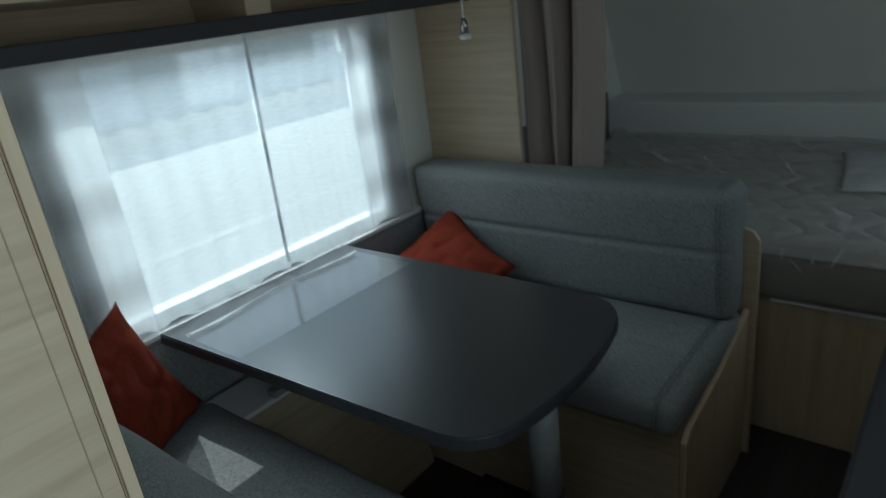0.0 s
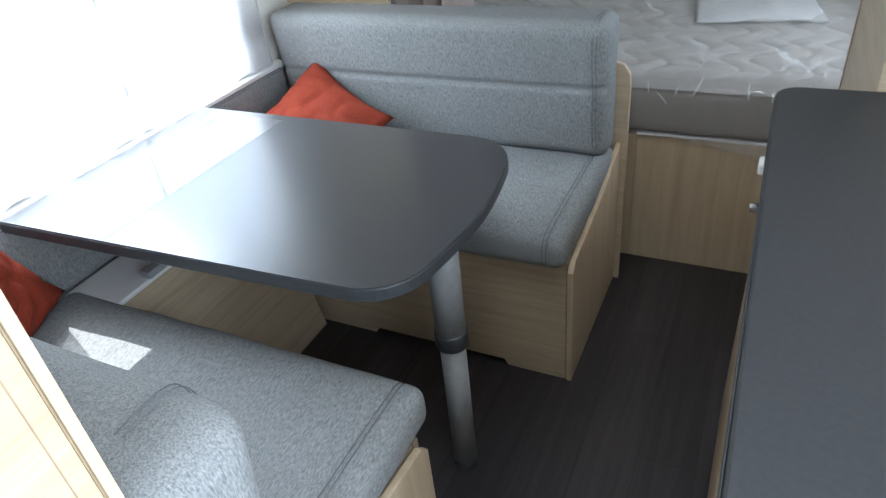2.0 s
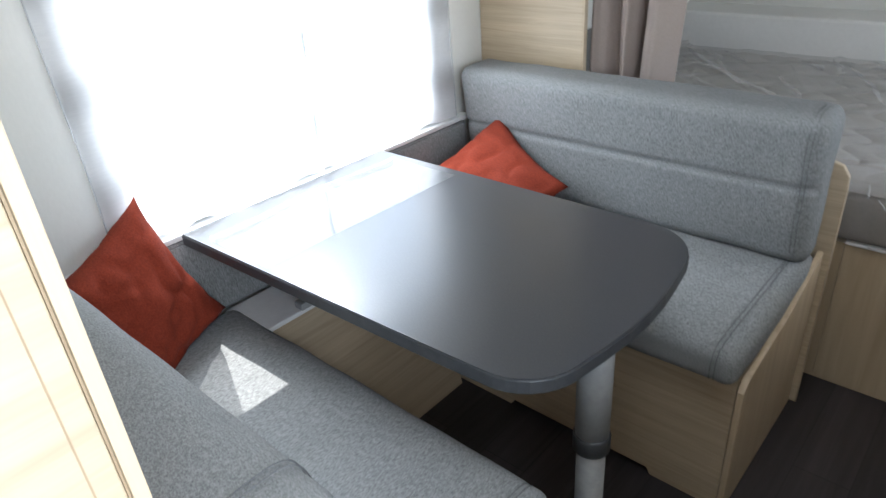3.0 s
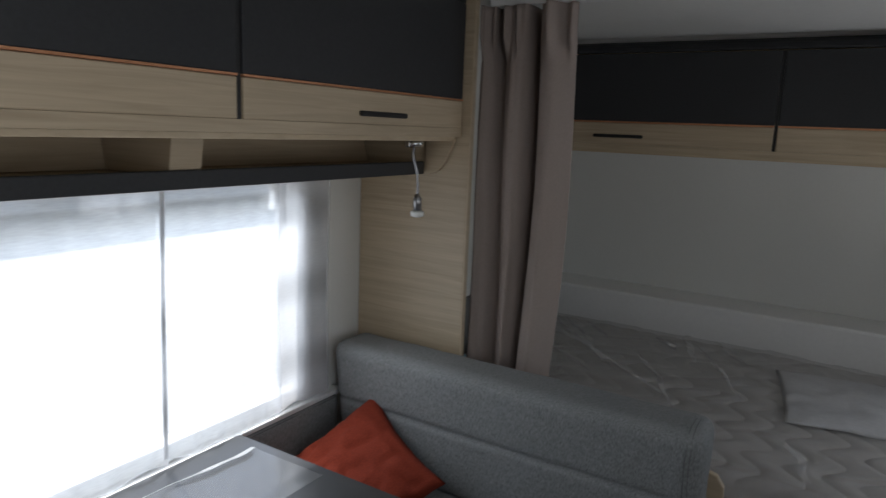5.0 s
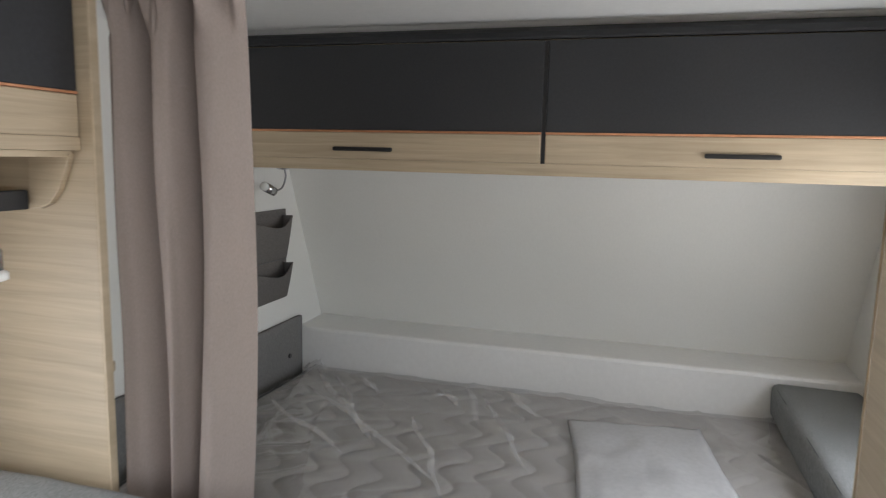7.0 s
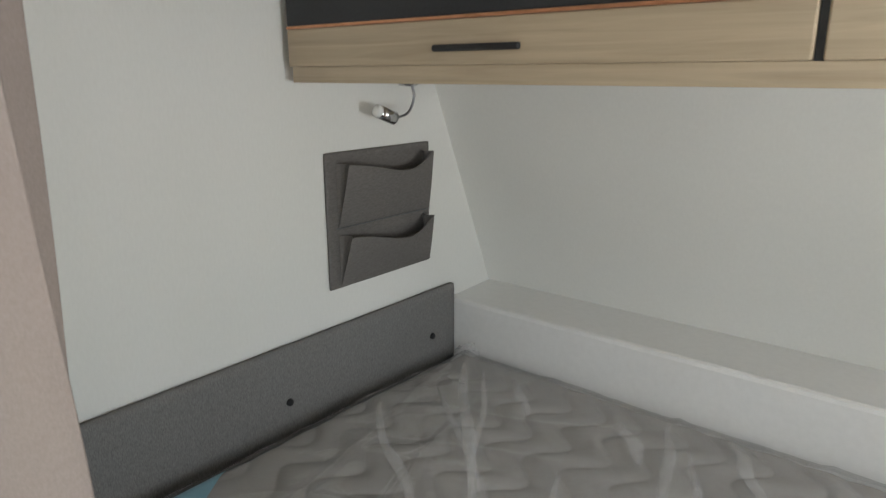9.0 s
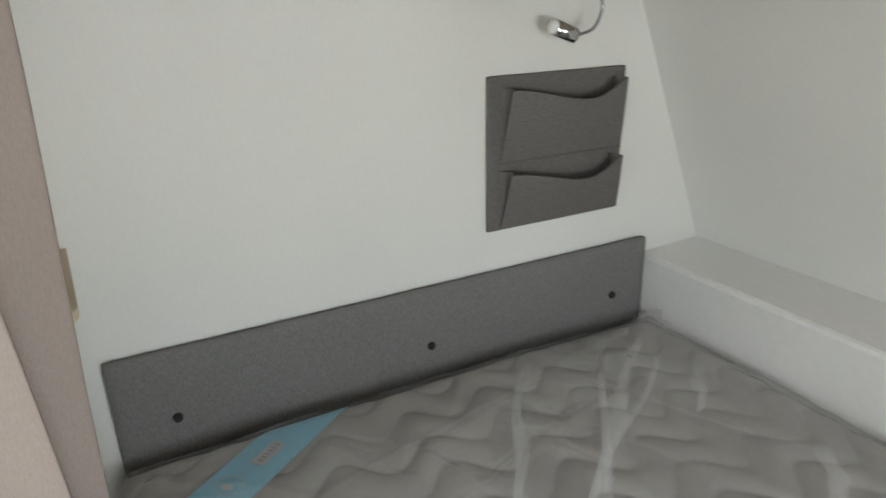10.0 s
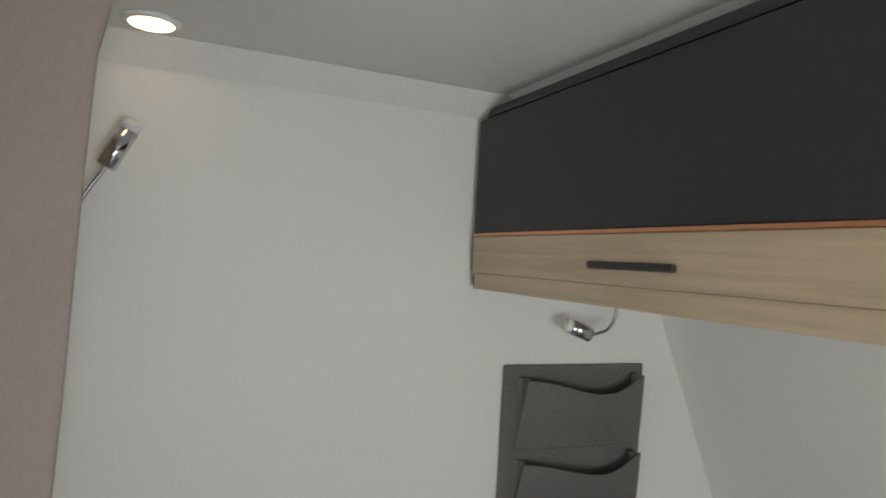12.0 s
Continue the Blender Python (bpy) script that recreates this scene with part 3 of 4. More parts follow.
part("edge_band", box(1.099, 1.1012, -0.5142, -0.505, 0.0, H - 0.004, 0.0008), OAK_UP, wr, "oak edge band with upright grain")
part("seam_strip", box(1.081, 1.0985, -0.5158, -0.5144, 0.0, H - 0.004), OAK_SEAM, wr)
dr = part("door", box(1.081, 1.0995, -1.14, -0.5162, 0.03, H - 0.02, 0.001), OAK, wr)
part("groove", box(1.0993, 1.0999, -0.5312, -0.5302, 0.03, H - 0.02), OAK_SEAM, dr, "thin scored line")

cb = thing("tall_cupboard", (1.88, 0.95, 0.0), "light oak tall cupboard between kitchen and bed", "cupboard")
part("body", box(1.662, W - 0.002, 0.668, 1.245, 0.0, H - 0.003, 0.003), OAK, cb)
part("front_panel", box(1.66, W - 0.002, 0.652, 0.667, 0.0, H - 0.003, 0.002), OAK, cb)
part("edge_band", tube([(1.661, 1.246, 0.0), (1.661, 1.246, H - 0.004)], 0.002, 8), OAK_SEAM, cb, "thin brown edge strip", smooth=True)

# ---- kitchen ----
kt = thing("kitchen_unit", (1.8, 0.0, 0.0), "oak kitchen unit with white catches", "kitchen unit")
part("body", box(1.535, W - 0.002, -0.385, 0.63, 0.06, 0.853, 0.002), OAK, kt)
part("plinth", box(1.56, W - 0.01, -0.375, 0.62, 0.0, 0.059), SLATE, kt)
for ya, yb in ((0.10, 0.625), (-0.38, 0.09)):
    d = part("door", box(1.517, 1.534, ya, yb, 0.09, 0.845, 0.003), OAK, kt)
    if ya < 0:
        continue
    part("catch", box(1.495, 1.516, yb - 0.115, yb - 0.075, 0.775, 0.795, 0.004), PLASTIC, d, "white push catch")
    part("knob", tube([(1.492, yb - 0.24, 0.78), (1.517, yb - 0.24, 0.78)], 0.008, 12), CHROME, d)
wt = thing("worktop", (1.8, 0.0, 0.855), "anthracite kitchen worktop with rounded corner", "worktop")


def worktop_outline():
    pts = [(W - 0.003, -0.395), (1.503, -0.395)]
    for i in range(8):
        a = math.pi - i / 7 * math.pi / 2
        pts.append((1.545 + 0.043 * math.cos(a), 0.60 + 0.043 * math.sin(a)))
    return pts + [(W - 0.003, 0.646)]


part("slab", prism(worktop_outline(), "z", 0.856, 0.894, 0.004, 2), SLATE, wt)
part("edge_band", box(1.5005, 1.5022, -0.393, 0.598, 0.861, 0.890, 0.0005), TABLE_EDGE, wt, "dark grey edge band")
sk = thing("sink", (1.85, 0.20, 0.894), "stone grey kitchen sink let into the worktop", "sink")


def ring(x0, x1, y0, y1, r, z, n=6):
    out = []
    for cx, cy, a0 in ((x1 - r, y1 - r, 0), (x0 + r, y1 - r, 90), (x0 + r, y0 + r, 180), (x1 - r, y0 + r, 270)):
        for i in range(n + 1):
            a = radians(a0 + 90 * i / n)
            out.append((cx + r * math.cos(a), cy + r * math.sin(a), z))
    return out


sb = bmesh.new()
loops = [ring(1.675, 2.06, -0.28, 0.44, 0.07, 0.895), ring(1.677, 2.058, -0.278, 0.438, 0.07, 0.903), ring(1.70, 2.035, -0.255, 0.415, 0.065, 0.905),
         ring(1.708, 2.027, -0.247, 0.407, 0.06, 0.899), ring(1.725, 2.01, -0.23, 0.39, 0.055, 0.8965)]
rows_ = [[sb.verts.new(p) for p in lp] for lp in loops]
for a, b in zip(rows_, rows_[1:]):
    for k in range(len(a)):
        j = (k + 1) % len(a)
        sb.faces.new((a[k], a[j], b[j], b[k]))
sb.faces.new(rows_[-1])
bmesh.ops.recalc_face_normals(sb, faces=sb.faces[:])
part("basin", sb, SINK, sk, smooth=True)
part("lid_seam", tube([(1.87, -0.22, 0.8975), (1.87, 0.38, 0.8975)], 0.0015, 6), BLACK, sk)


# ---- overhead lockers ----
def handle(parent, a, b, axis, face, z, out):
    """A flat black bar pull from a to b."""
    if axis == "x":
        bm = box(a, b, min(face, face + out), max(face, face + out), z - 0.006, z + 0.006, 0.004)
    else:
        bm = box(min(face, face + out), max(face, face + out), a, b, z - 0.006, z + 0.006, 0.004)
    part("handle", bm, BLACK, parent, "flat black bar handle")


LX = 0.362
lk = thing("window_locker", (0.18, 0.33, 1.51), "overhead locker with anthracite and oak doors over the window", "locker")
part("body", box(0.002, LX - 0.018, -0.50, PART_Y - 0.002, 1.512, H - 0.003, 0.002), OAK, lk)
part("base_lip", box(0.002, LX - 0.022, -0.50, PART_Y - 0.002, 1.500, 1.5115, 0.001), OAK_EDGE, lk)
part("lower_rail", box(LX - 0.017, LX - 0.002, -0.50, PART_Y - 0.002, 1.512, 1.5358, 0.0004), OAK, lk)
for ya, yb, ha in ((0.378, PART_Y - 0.006, (0.705, 0.884)), (-0.498, 0.364, (-0.21, -0.03))):
    d = part("door", box(LX - 0.016, LX, ya, yb, 1.536, 1.6105, 0.003), OAK, lk)
    part("trim_strip", box(LX - 0.012, LX + 0.0015, ya, yb, 1.611, 1.616, 0.0008), COPPER, d, "copper trim strip")
    part("upper_panel", box(LX - 0.016, LX - 0.001, ya, yb, 1.6165, 1.868, 0.002), SLATE, d, "anthracite upper panel")
    handle(d, ha[0], ha[1], "y", LX, 1.560, 0.010)
part("gap_strip", box(LX - 0.017, LX - 0.006, 0.365, 0.377, 1.536, 1.868), BLACK, lk, "black shadow strip")
part("top_filler", box(LX - 0.016, LX - 0.003, -0.50, PART_Y - 0.006, 1.870, H - 0.003), SLATE, lk)

sh = thing("window_shelf_rail", (0.12, 0.33, 1.40), "oak shelf with dark front rail over the window", "shelf")
part("board", prism([(0.002, 1.412), (0.002, 1.424), (0.234, 1.424), (0.234, 1.412)], "y", -0.50, PART_Y - 0.002), OAK, sh)
part("front_rail", box(0.235, 0.249, -0.50, PART_Y - 0.016, 1.402, 1.438, 0.003), SLATE, sh, "dark front rail")
part("back_board", prism([(0.004, 1.426), (0.004, 1.506), (0.012, 1.506), (0.030, 1.426)], "y", -0.498, PART_Y - 0.004), OAK, sh)
for yc in (0.35, -0.40):
    part("bracket", prism([(0.034, 1.4245), (0.016, 1.506), (0.245, 1.506), (0.232, 1.4245)], "y", yc - 0.036, yc + 0.036, 0.003), OAK, sh)
part("end_bracket", prism([(0.250, 1.404), (0.250, 1.505), (0.345, 1.505), (0.335, 1.478), (0.318, 1.440), (0.296, 1.415), (0.272, 1.405)], "y", PART_Y - 0.015, PART_Y - 0.0015, 0.002), OAK, sh)

BY = 2.02
rl = thing("bed_locker", (1.05, 2.3, 1.48), "overhead locker with anthracite and oak doors over the bed", "locker")
part("body", prism([(BY + 0.018, 1.502), (BY + 0.018, 1.836), (2.108, 1.8365), (2.125, H - 0.003), (2.35, H - 0.003), (2.515, 1.502)], "x", 0.019, W - 0.003), OAK, rl)
part("base_board", box(0.032, W - 0.003, 2.052, 2.525, 1.471, 1.5015, 0.002), OAK, rl)
part("lower_rail", box(0.034, W - 0.005, BY + 0.004, 2.0515, 1.470, 1.5029, 0.0004), OAK, rl)
for xa, xb, ha in ((0.026, 1.068, (0.449, 0.637)), (1.080, W - 0.006, (1.489, 1.669))):
    d = part("door", box(xa, xb, BY, BY + 0.016, 1.5035, 1.582, 0.003), OAK, rl)
    part("trim_strip", box(xa, xb, BY - 0.0015, BY + 0.012, 1.5825, 1.5885, 0.0008), COPPER, d, "copper trim strip")
    part("upper_panel", box(xa, xb, BY + 0.001, BY + 0.016, 1.589, 1.832, 0.002), SLATE, d, "anthracite upper panel")
    handle(d, ha[0], ha[1], "x", BY, 1.533, -0.010)
part("gap_strip", box(1.069, 1.079, BY + 0.006, BY + 0.017, 1.503, 1.832), BLACK, rl, "black shadow strip")
part("top_filler", prism([(BY + 0.006, 1.8365), (BY + 0.006, 1.843), (2.036, 1.858), (2.055, 1.869), (2.088, 1.880), (2.10, 1.880), (2.10, 1.8365)], "x", 0.051, W - 0.004), SLATE, rl, "anthracite cove filler")

solo("trim_locker", prism([(2.089, 1.8805), (2.070, H - 0.001), (2.12, H - 0.001), (2.105, 1.8805)], "x", 0.052, W - 0.003), CEILING, "white cove over the bed locker", "trim", "structure")

# ---- the bed ----
bd = thing("bed", (1.05, 1.96, 0.0), "oak bed base with upright grain", "bed")
part("front_panel", box(1.147, 1.66, 1.30, 1.316, 0.0, 0.462, 0.002), OAK_UP, bd)
part("inner_panel", box(0.03, 1.146, 1.302, 1.318, 0.0, 0.462), OAK_UP, bd)
part("slat_board", box(0.03, W - 0.01, 1.319, 2.615, 0.445, 0.463), OAK, bd)
part("edge_rail", box(1.147, 1.66, 1.292, 1.3185, 0.463, 0.472, 0.002), PLASTIC, bd, "pale edge rail")


def quilt(x, y):
    """The wavy quilting of the mattress cover, -1 in a seam and 0 on the pad."""
    w = x / 0.098 + 0.34 * math.sin(2 * math.pi * y / 0.18 + 0.6 * math.sin(5 * x)) + 0.07 * math.sin(x * 23 + y * 17)
    rim = min(1.0, max(0.0, min(x - 0.06, 2.07 - x, y - 1.295, 2.605 - y)) / 0.05)
    return (abs(math.sin(math.pi * w)) ** 0.65 - 1.0) * rim


def bed_top(x, y):
    """Height of the mattress at a place: full in the middle, falling to its rim."""
    e = min(x - 0.055, 2.075 - x, y - 1.285, 2.615 - y)
    rim = 0.045 * (1 - min(1.0, max(0.0, e) / 0.06)) ** 2
    return 0.662 - rim - 0.018 * max(0.0, (y - 2.0) / 0.6) + 0.006 * noise.noise(Vector((x * 3, y * 3, 1.0)))


mt = thing("mattress", (1.05, 1.95, 0.473), "pale taupe quilted mattress wrapped in clear film", "mattress")


def mattress_skin(u, v):
    x, y = 0.055 + 2.02 * u, 1.285 + 1.33 * v
    return (x, y, bed_top(x, y) + 0.011 * quilt(x, y))


part("cover", sheet(400, 270, mattress_skin), MATTRESS, mt, smooth=True)
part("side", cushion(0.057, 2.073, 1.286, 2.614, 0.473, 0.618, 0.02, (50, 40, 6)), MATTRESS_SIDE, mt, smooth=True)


def film_skin(u, v):
    x = 0.07 + 1.99 * u
    if v < 0.14:
        t = v / 0.14
        y, z = 1.268 - 0.006 * math.sin(t * 3), 0.475 + 0.165 * t - 0.05 * (1 - t) * max(0.0, noise.noise(Vector((x * 2.4, 3, 2))))
        k = Vector((0, -1, 0))
    else:
        t = (v - 0.14) / 0.86
        y = 1.272 + 1.335 * t
        z = bed_top(x, max(1.30, y)) + 0.006
        k = Vector((0, 0, 1))
    n1 = abs(noise.noise(Vector((x * 6.5 + y * 1.8, y * 1.1 - x * 0.6, 0.5))))
    n2 = abs(noise.noise(Vector((x * 3.2 - y * 4.5, y * 1.6 + x, 7))))
    ridge = 0.007 * max(0.0, 1 - n1 * 6) ** 1.5 + 0.005 * max(0.0, 1 - n2 * 8) ** 1.5
    fine = 0.002 * noise.noise(Vector((x * 22, y * 16 + z * 20, 3)))
    return Vector((x, y, z)) + k * (0.003 + ridge + abs(fine))


film = part("film", sheet(220, 170, film_skin), FILM, mt, "wrinkled clear packing film", smooth=True)


def film_tail(u, v):
    """The loose end of the film that hangs down in front of the bed."""
    x = 1.20 + 0.42 * u
    drop = 0.10 * u ** 1.6 + 0.012 * noise.noise(Vector((u * 6, 1, 4)))
    return (x, 1.283 - 0.006 * math.sin(7 * u + 3 * v), 0.476 - drop * v)


part("film_tail", sheet(30, 8, film_tail), FILM, film, smooth=True)


def film_fold_sheen(x, y, heading, length, width, seed):
    """A narrow doubled fold of the film, standing a little off the cover and running off to nothing; its pale tone
    paints in the sheen.
    """
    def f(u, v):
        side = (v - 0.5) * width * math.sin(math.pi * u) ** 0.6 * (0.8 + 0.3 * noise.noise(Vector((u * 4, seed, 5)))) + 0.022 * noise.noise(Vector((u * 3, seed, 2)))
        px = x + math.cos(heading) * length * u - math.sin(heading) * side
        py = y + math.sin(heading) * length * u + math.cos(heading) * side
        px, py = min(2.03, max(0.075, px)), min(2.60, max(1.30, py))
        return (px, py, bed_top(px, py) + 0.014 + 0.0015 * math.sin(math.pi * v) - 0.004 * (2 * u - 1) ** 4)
    part("film_fold_sheen", sheet(24, 4, f), FOLD_SHEEN, film, smooth=True)


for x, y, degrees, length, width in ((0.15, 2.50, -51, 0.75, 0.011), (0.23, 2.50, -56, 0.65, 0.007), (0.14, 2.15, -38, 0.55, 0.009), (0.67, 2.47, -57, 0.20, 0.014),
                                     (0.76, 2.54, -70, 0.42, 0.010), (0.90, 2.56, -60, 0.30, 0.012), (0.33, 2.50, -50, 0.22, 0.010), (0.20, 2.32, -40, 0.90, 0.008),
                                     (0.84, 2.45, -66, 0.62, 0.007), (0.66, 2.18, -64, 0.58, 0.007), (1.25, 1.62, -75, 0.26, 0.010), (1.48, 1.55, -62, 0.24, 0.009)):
    film_fold_sheen(x, y, radians(degrees), length, width * 3.2, x * 9 + y)


def film_glint(x, z, lean, length, width, seed):
    """A glint painted as a short pale strip where the film turns down over the front of the mattress."""
    def f(u, v):
        side = (v - 0.5) * 1.3 * width * math.sin(math.pi * u) ** 0.7
        over = max(0.0, z - length * u - 0.63)
        return (x + lean * length * u + side + 0.004 * noise.noise(Vector((u * 5, seed, 1))), 1.254 + over * 1.6 - 0.002 * math.sin(math.pi * v), z - length * u)
    part("film_glint", sheet(16, 3, f), GLINT, film, smooth=True)


for x, z, lean, length, width in ((1.17, 0.650, 0.35, 0.030, 0.004), (1.26, 0.645, -0.2, 0.028, 0.004), (1.325, 0.662, -0.55, 0.050, 0.006), (1.445, 0.652, 0.15, 0.040, 0.005),
                                  (1.505, 0.640, 0.40, 0.055, 0.007), (1.60, 0.655, -0.3, 0.035, 0.005), (1.20, 0.625, 0.9, 0.040, 0.004)):
    film_glint(x, z, lean, length, width, x * 7)
# folds near the front that paint in a window's reflection
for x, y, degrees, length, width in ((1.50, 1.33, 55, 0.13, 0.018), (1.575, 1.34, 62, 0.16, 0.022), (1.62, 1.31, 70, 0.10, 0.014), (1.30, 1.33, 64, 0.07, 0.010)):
    film_fold_sheen(x, y, radians(degrees), length, width, x * 5 + y)


def film_tuft(u, v):
    """The film bunched up where the mattress meets headboard and ledge."""
    x = 0.055 + 0.085 * u
    lift = 0.024 * math.sin(math.pi * u) ** 0.7 * v + 0.012 * noise.noise(Vector((u * 9, v * 4, 3)))
    return (x, 2.606 - 0.050 * (1 - v) - 0.010 * math.sin(9 * u), 0.640 + max(0.0, lift))


part("film_tuft", sheet(18, 8, film_tuft), FOLD_SHEEN, film, "bunched film corner", smooth=True)


def on_bed(s, w, lift):
    """A place on the mattress, s along the label and w across it."""
    x, y = 0.068 + 0.59 * s - 0.807 * w, 1.678 - 0.807 * s - 0.591 * w
    return (x, y, bed_top(max(0.06, x), y) + lift)


def label_skin(u, v):
    w = -0.052 + 0.104 * v
    start = (0.016 + 0.807 * w) / 0.59
    return on_bed(start + (0.46 - start) * u, w, 0.003)


label = part("label", sheet(40, 8, label_skin), BLUE, mt, "blue printed label under the film")
part("tag", sheet(8, 4, lambda u, v: on_bed(0.138 + 0.070 * u, -0.016 + 0.030 * v, 0.0055)), PAPER, label, "small white printed tag")
for k in range(6):
    part("print_bar", sheet(2, 2, lambda u, v, k=k: on_bed(0.144 + 0.010 * k + 0.006 * u, -0.007 + 0.011 * v, 0.0065)), ALUMINIUM, label)
part("emblem", sheet(24, 2, lambda u, v: on_bed(0.272 + (0.024 + 0.002 * v) * math.cos(2 * math.pi * u), 0.005 + (0.024 + 0.002 * v) * math.sin(2 * math.pi * u), 0.0055)), PAPER, label, "white ring emblem")
part("emblem_dot", sheet(12, 2, lambda u, v: on_bed(0.278 + 0.009 * v * math.cos(2 * math.pi * u), 0.005 + 0.012 * v * math.sin(2 * math.pi * u), 0.0055)), PAPER, label)

hb = thing("headboard", (0.012, 1.955, 0.60), "grey felt headboard strip screwed to the wall", "headboard")
part("pad", cushion(0.001, 0.022, 1.293, 2.62, 0.595, 0.848, 0.006, (4, 70, 14), uneven=0.0006), FELT, hb, smooth=True)
for xc, yc in ((0.19, 2.40), (0.27, 2.44)):
    part("screw_cap", tube([(xc, yc, 1.471), (xc, yc, 1.4685)], [0.006, 0.005], 12), TABLE_EDGE, rl)
for yc in (1.403, 1.962, 2.508):
    part("screw_cap", tube([(0.0205, yc, 0.703), (0.0275, yc, 0.703)], [0.0105, 0.009], 14), BLACK, hb, "black screw cap")

bo = thing("bolster", (1.95, 2.0, 0.62), "grey felt wedge bolster at the bed end", "bolster")
part("cushion", cushion(1.815, 2.09, 1.30, 2.612, 0.655, 0.775, 0.022, (14, 60, 8), 0.004), FABRIC, bo, smooth=True)
part("piping", tube([(1.823, 1.33 + 0.05 * i, 0.7675) for i in range(26)], 0.0022, 8), PIPING, bo, "stitched seam along the edge", smooth=True)

pillow((1.40, 2.07, 0.670), (0.42, 0.54), 0.030, Matrix.Rotation(radians(8), 4, "Z"), "flat white pillow in thin wrapping on the mattress", "bed_pillow", "pillow", PAPER, 30, 3.0, "bed pillows", 0.035)
pillow((0.26, 0.83, 0.588), (0.38, 0.38), 0.14, leaning((0.30, -0.12, -0.105), (-0.35, -0.6, -0.45)), "burnt orange velvet throw pillow in the bench corner", seed=1.0)
pillow((0.126, -0.188, 0.640), (0.362, 0.362), 0.15, leaning((0.06, 0.335, -0.94), (0.28, -0.9, -0.3)), "burnt orange velvet throw pillow against the window wall", seed=2.0, draw=0.14)


# ---- curtains ----
def smooth_at(knots, u):
    """A smooth value between evenly spaced knots."""
    p = u * (len(knots) - 1)
    i = min(int(p), len(knots) - 2)
    t = p - i
    a, b, c, d = knots[max(i - 1, 0)], knots[i], knots[i + 1], knots[min(i + 2, len(knots) - 1)]
    return 0.5 * (2 * b + (c - a) * t + (2 * a - 5 * b + 4 * c - d) * t * t + (3 * b - a - 3 * c + d) * t ** 3)


# the pleats in plan, from the partition to the free edge, at the foot and at the head
FOOT_X = (0.392, 0.383, 0.398, 0.430, 0.452, 0.474, 0.498, 0.512, 0.520, 0.547, 0.588, 0.622)
FOOT_Y = (1.262, 1.225, 1.206, 1.230, 1.262, 1.236, 1.207, 1.238, 1.291, 1.222, 1.216, 1.278)
HEAD_X = (0.386, 0.380, 0.392, 0.412, 0.428, 0.452, 0.484, 0.514, 0.532, 0.560, 0.606, 0.648)
HEAD_Y = (1.262, 1.228, 1.208, 1.230, 1.286, 1.236, 1.209, 1.240, 1.324, 1.222, 1.207, 1.246)


def drape(z0, z1, nu=220, nv=70):
    def f(u, v):
        z = z0 + (z1 - z0) * v
        w = min(1.0, max(0.0, (z - 0.85) / 0.90))
        x = smooth_at(FOOT_X, u) * (1 - w) + smooth_at(HEAD_X, u) * w
        y = smooth_at(FOOT_Y, u) * (1 - w) + smooth_at(HEAD_Y, u) * w
        x += 0.020 * math.sin(math.pi * min(1.0, max(0.0, (z - 0.80) / 1.0))) * u ** 2
        y += 0.010 * noise.noise(Vector((u * 5, v * 3.5, 0.7))) + 0.008 * noise.noise(Vector((u * 20, v * 2.2, 4)))
        y += 0.006 * math.sin(2 * math.pi * (3.2 * u + 0.8 * v)) * (1 - v) * min(1.0, 3 * u)
        if v > 0.87:
            head = min(1.0, (v - 0.87) / 0.06)
            y += 0.017 * head * math.sin(2 * math.pi * 8 * u + 2 * math.sin(6 * u)) + 0.007 * head * math.sin(2 * math.pi * 17 * u)
            x += 0.005 * head * math.sin(2 * math.pi * 8 * u + 1)
        return (x, y, z)
    return sheet(nu, nv, f)


cu = thing("bed_curtain", (0.52, 1.245, 0.70), "mauve-beige privacy curtain hanging in folds by the partition", "curtain")
cl = part("cloth", drape(0.69, 1.87), DRAPE, cu, smooth=True)
sol = cl.modifiers.new("thickness", "SOLIDIFY")
sol.thickness = 0.003
part("track", box(0.39, 1.66, 1.238, 1.262, 1.872, H - 0.001, 0.003), PLASTIC, cu, "white ceiling track")


def voile(y0, y1, z0, z1, x, amp, waves, seed, hem):
    def f(u, v):
        y = y0 + (y1 - y0) * u
        z = z0 + (z1 - z0) * v + (1 - v) * hem * noise.noise(Vector((u * 4, seed, 0)))
        return (x + amp * math.sin(2 * math.pi * waves * u + seed) * (0.4 + 0.6 * (1 - v)) + 0.003 * noise.noise(Vector((u * 5, v * 4, seed))), y + 0.004 * math.sin(v * 5 + seed), z)
    return sheet(70, 40, f)


for y0, y1, seed in ((-0.002, 0.425, 0.0), (0.415, 0.778, 1.7)):
    vc = thing("voile_curtain", (0.03, (y0 + y1) / 2, 0.745), "sheer white voile curtain over the dinette window", "curtain", "window curtains")
    part("cloth", voile(y0, y1, 0.739, 1.40, 0.042, 0.004, 5, seed, 0.02), SHEER, vc, smooth=True)
    part("hem", tube([Vector((0.045, y0 + 0.01 + (y1 - y0 - 0.02) * i / 20, 0.742 + 0.02 * noise.noise(Vector((i / 20 * 4, seed, 0))))) for i in range(21)], 0.0013, 6), SHEER, vc)
    ysplit = 0.419 if y0 < 0.2 else 0.424
    part("edge_seam", tube(bend([(0.048, ysplit + 0.008, 1.40), (0.048, ysplit + 0.002, 1.2), (0.049, ysplit - 0.003, 1.0), (0.048, ysplit - 0.006, 0.76)], 8), 0.003, 6), SIDE_VOILE, vc, "gathered edge seam")
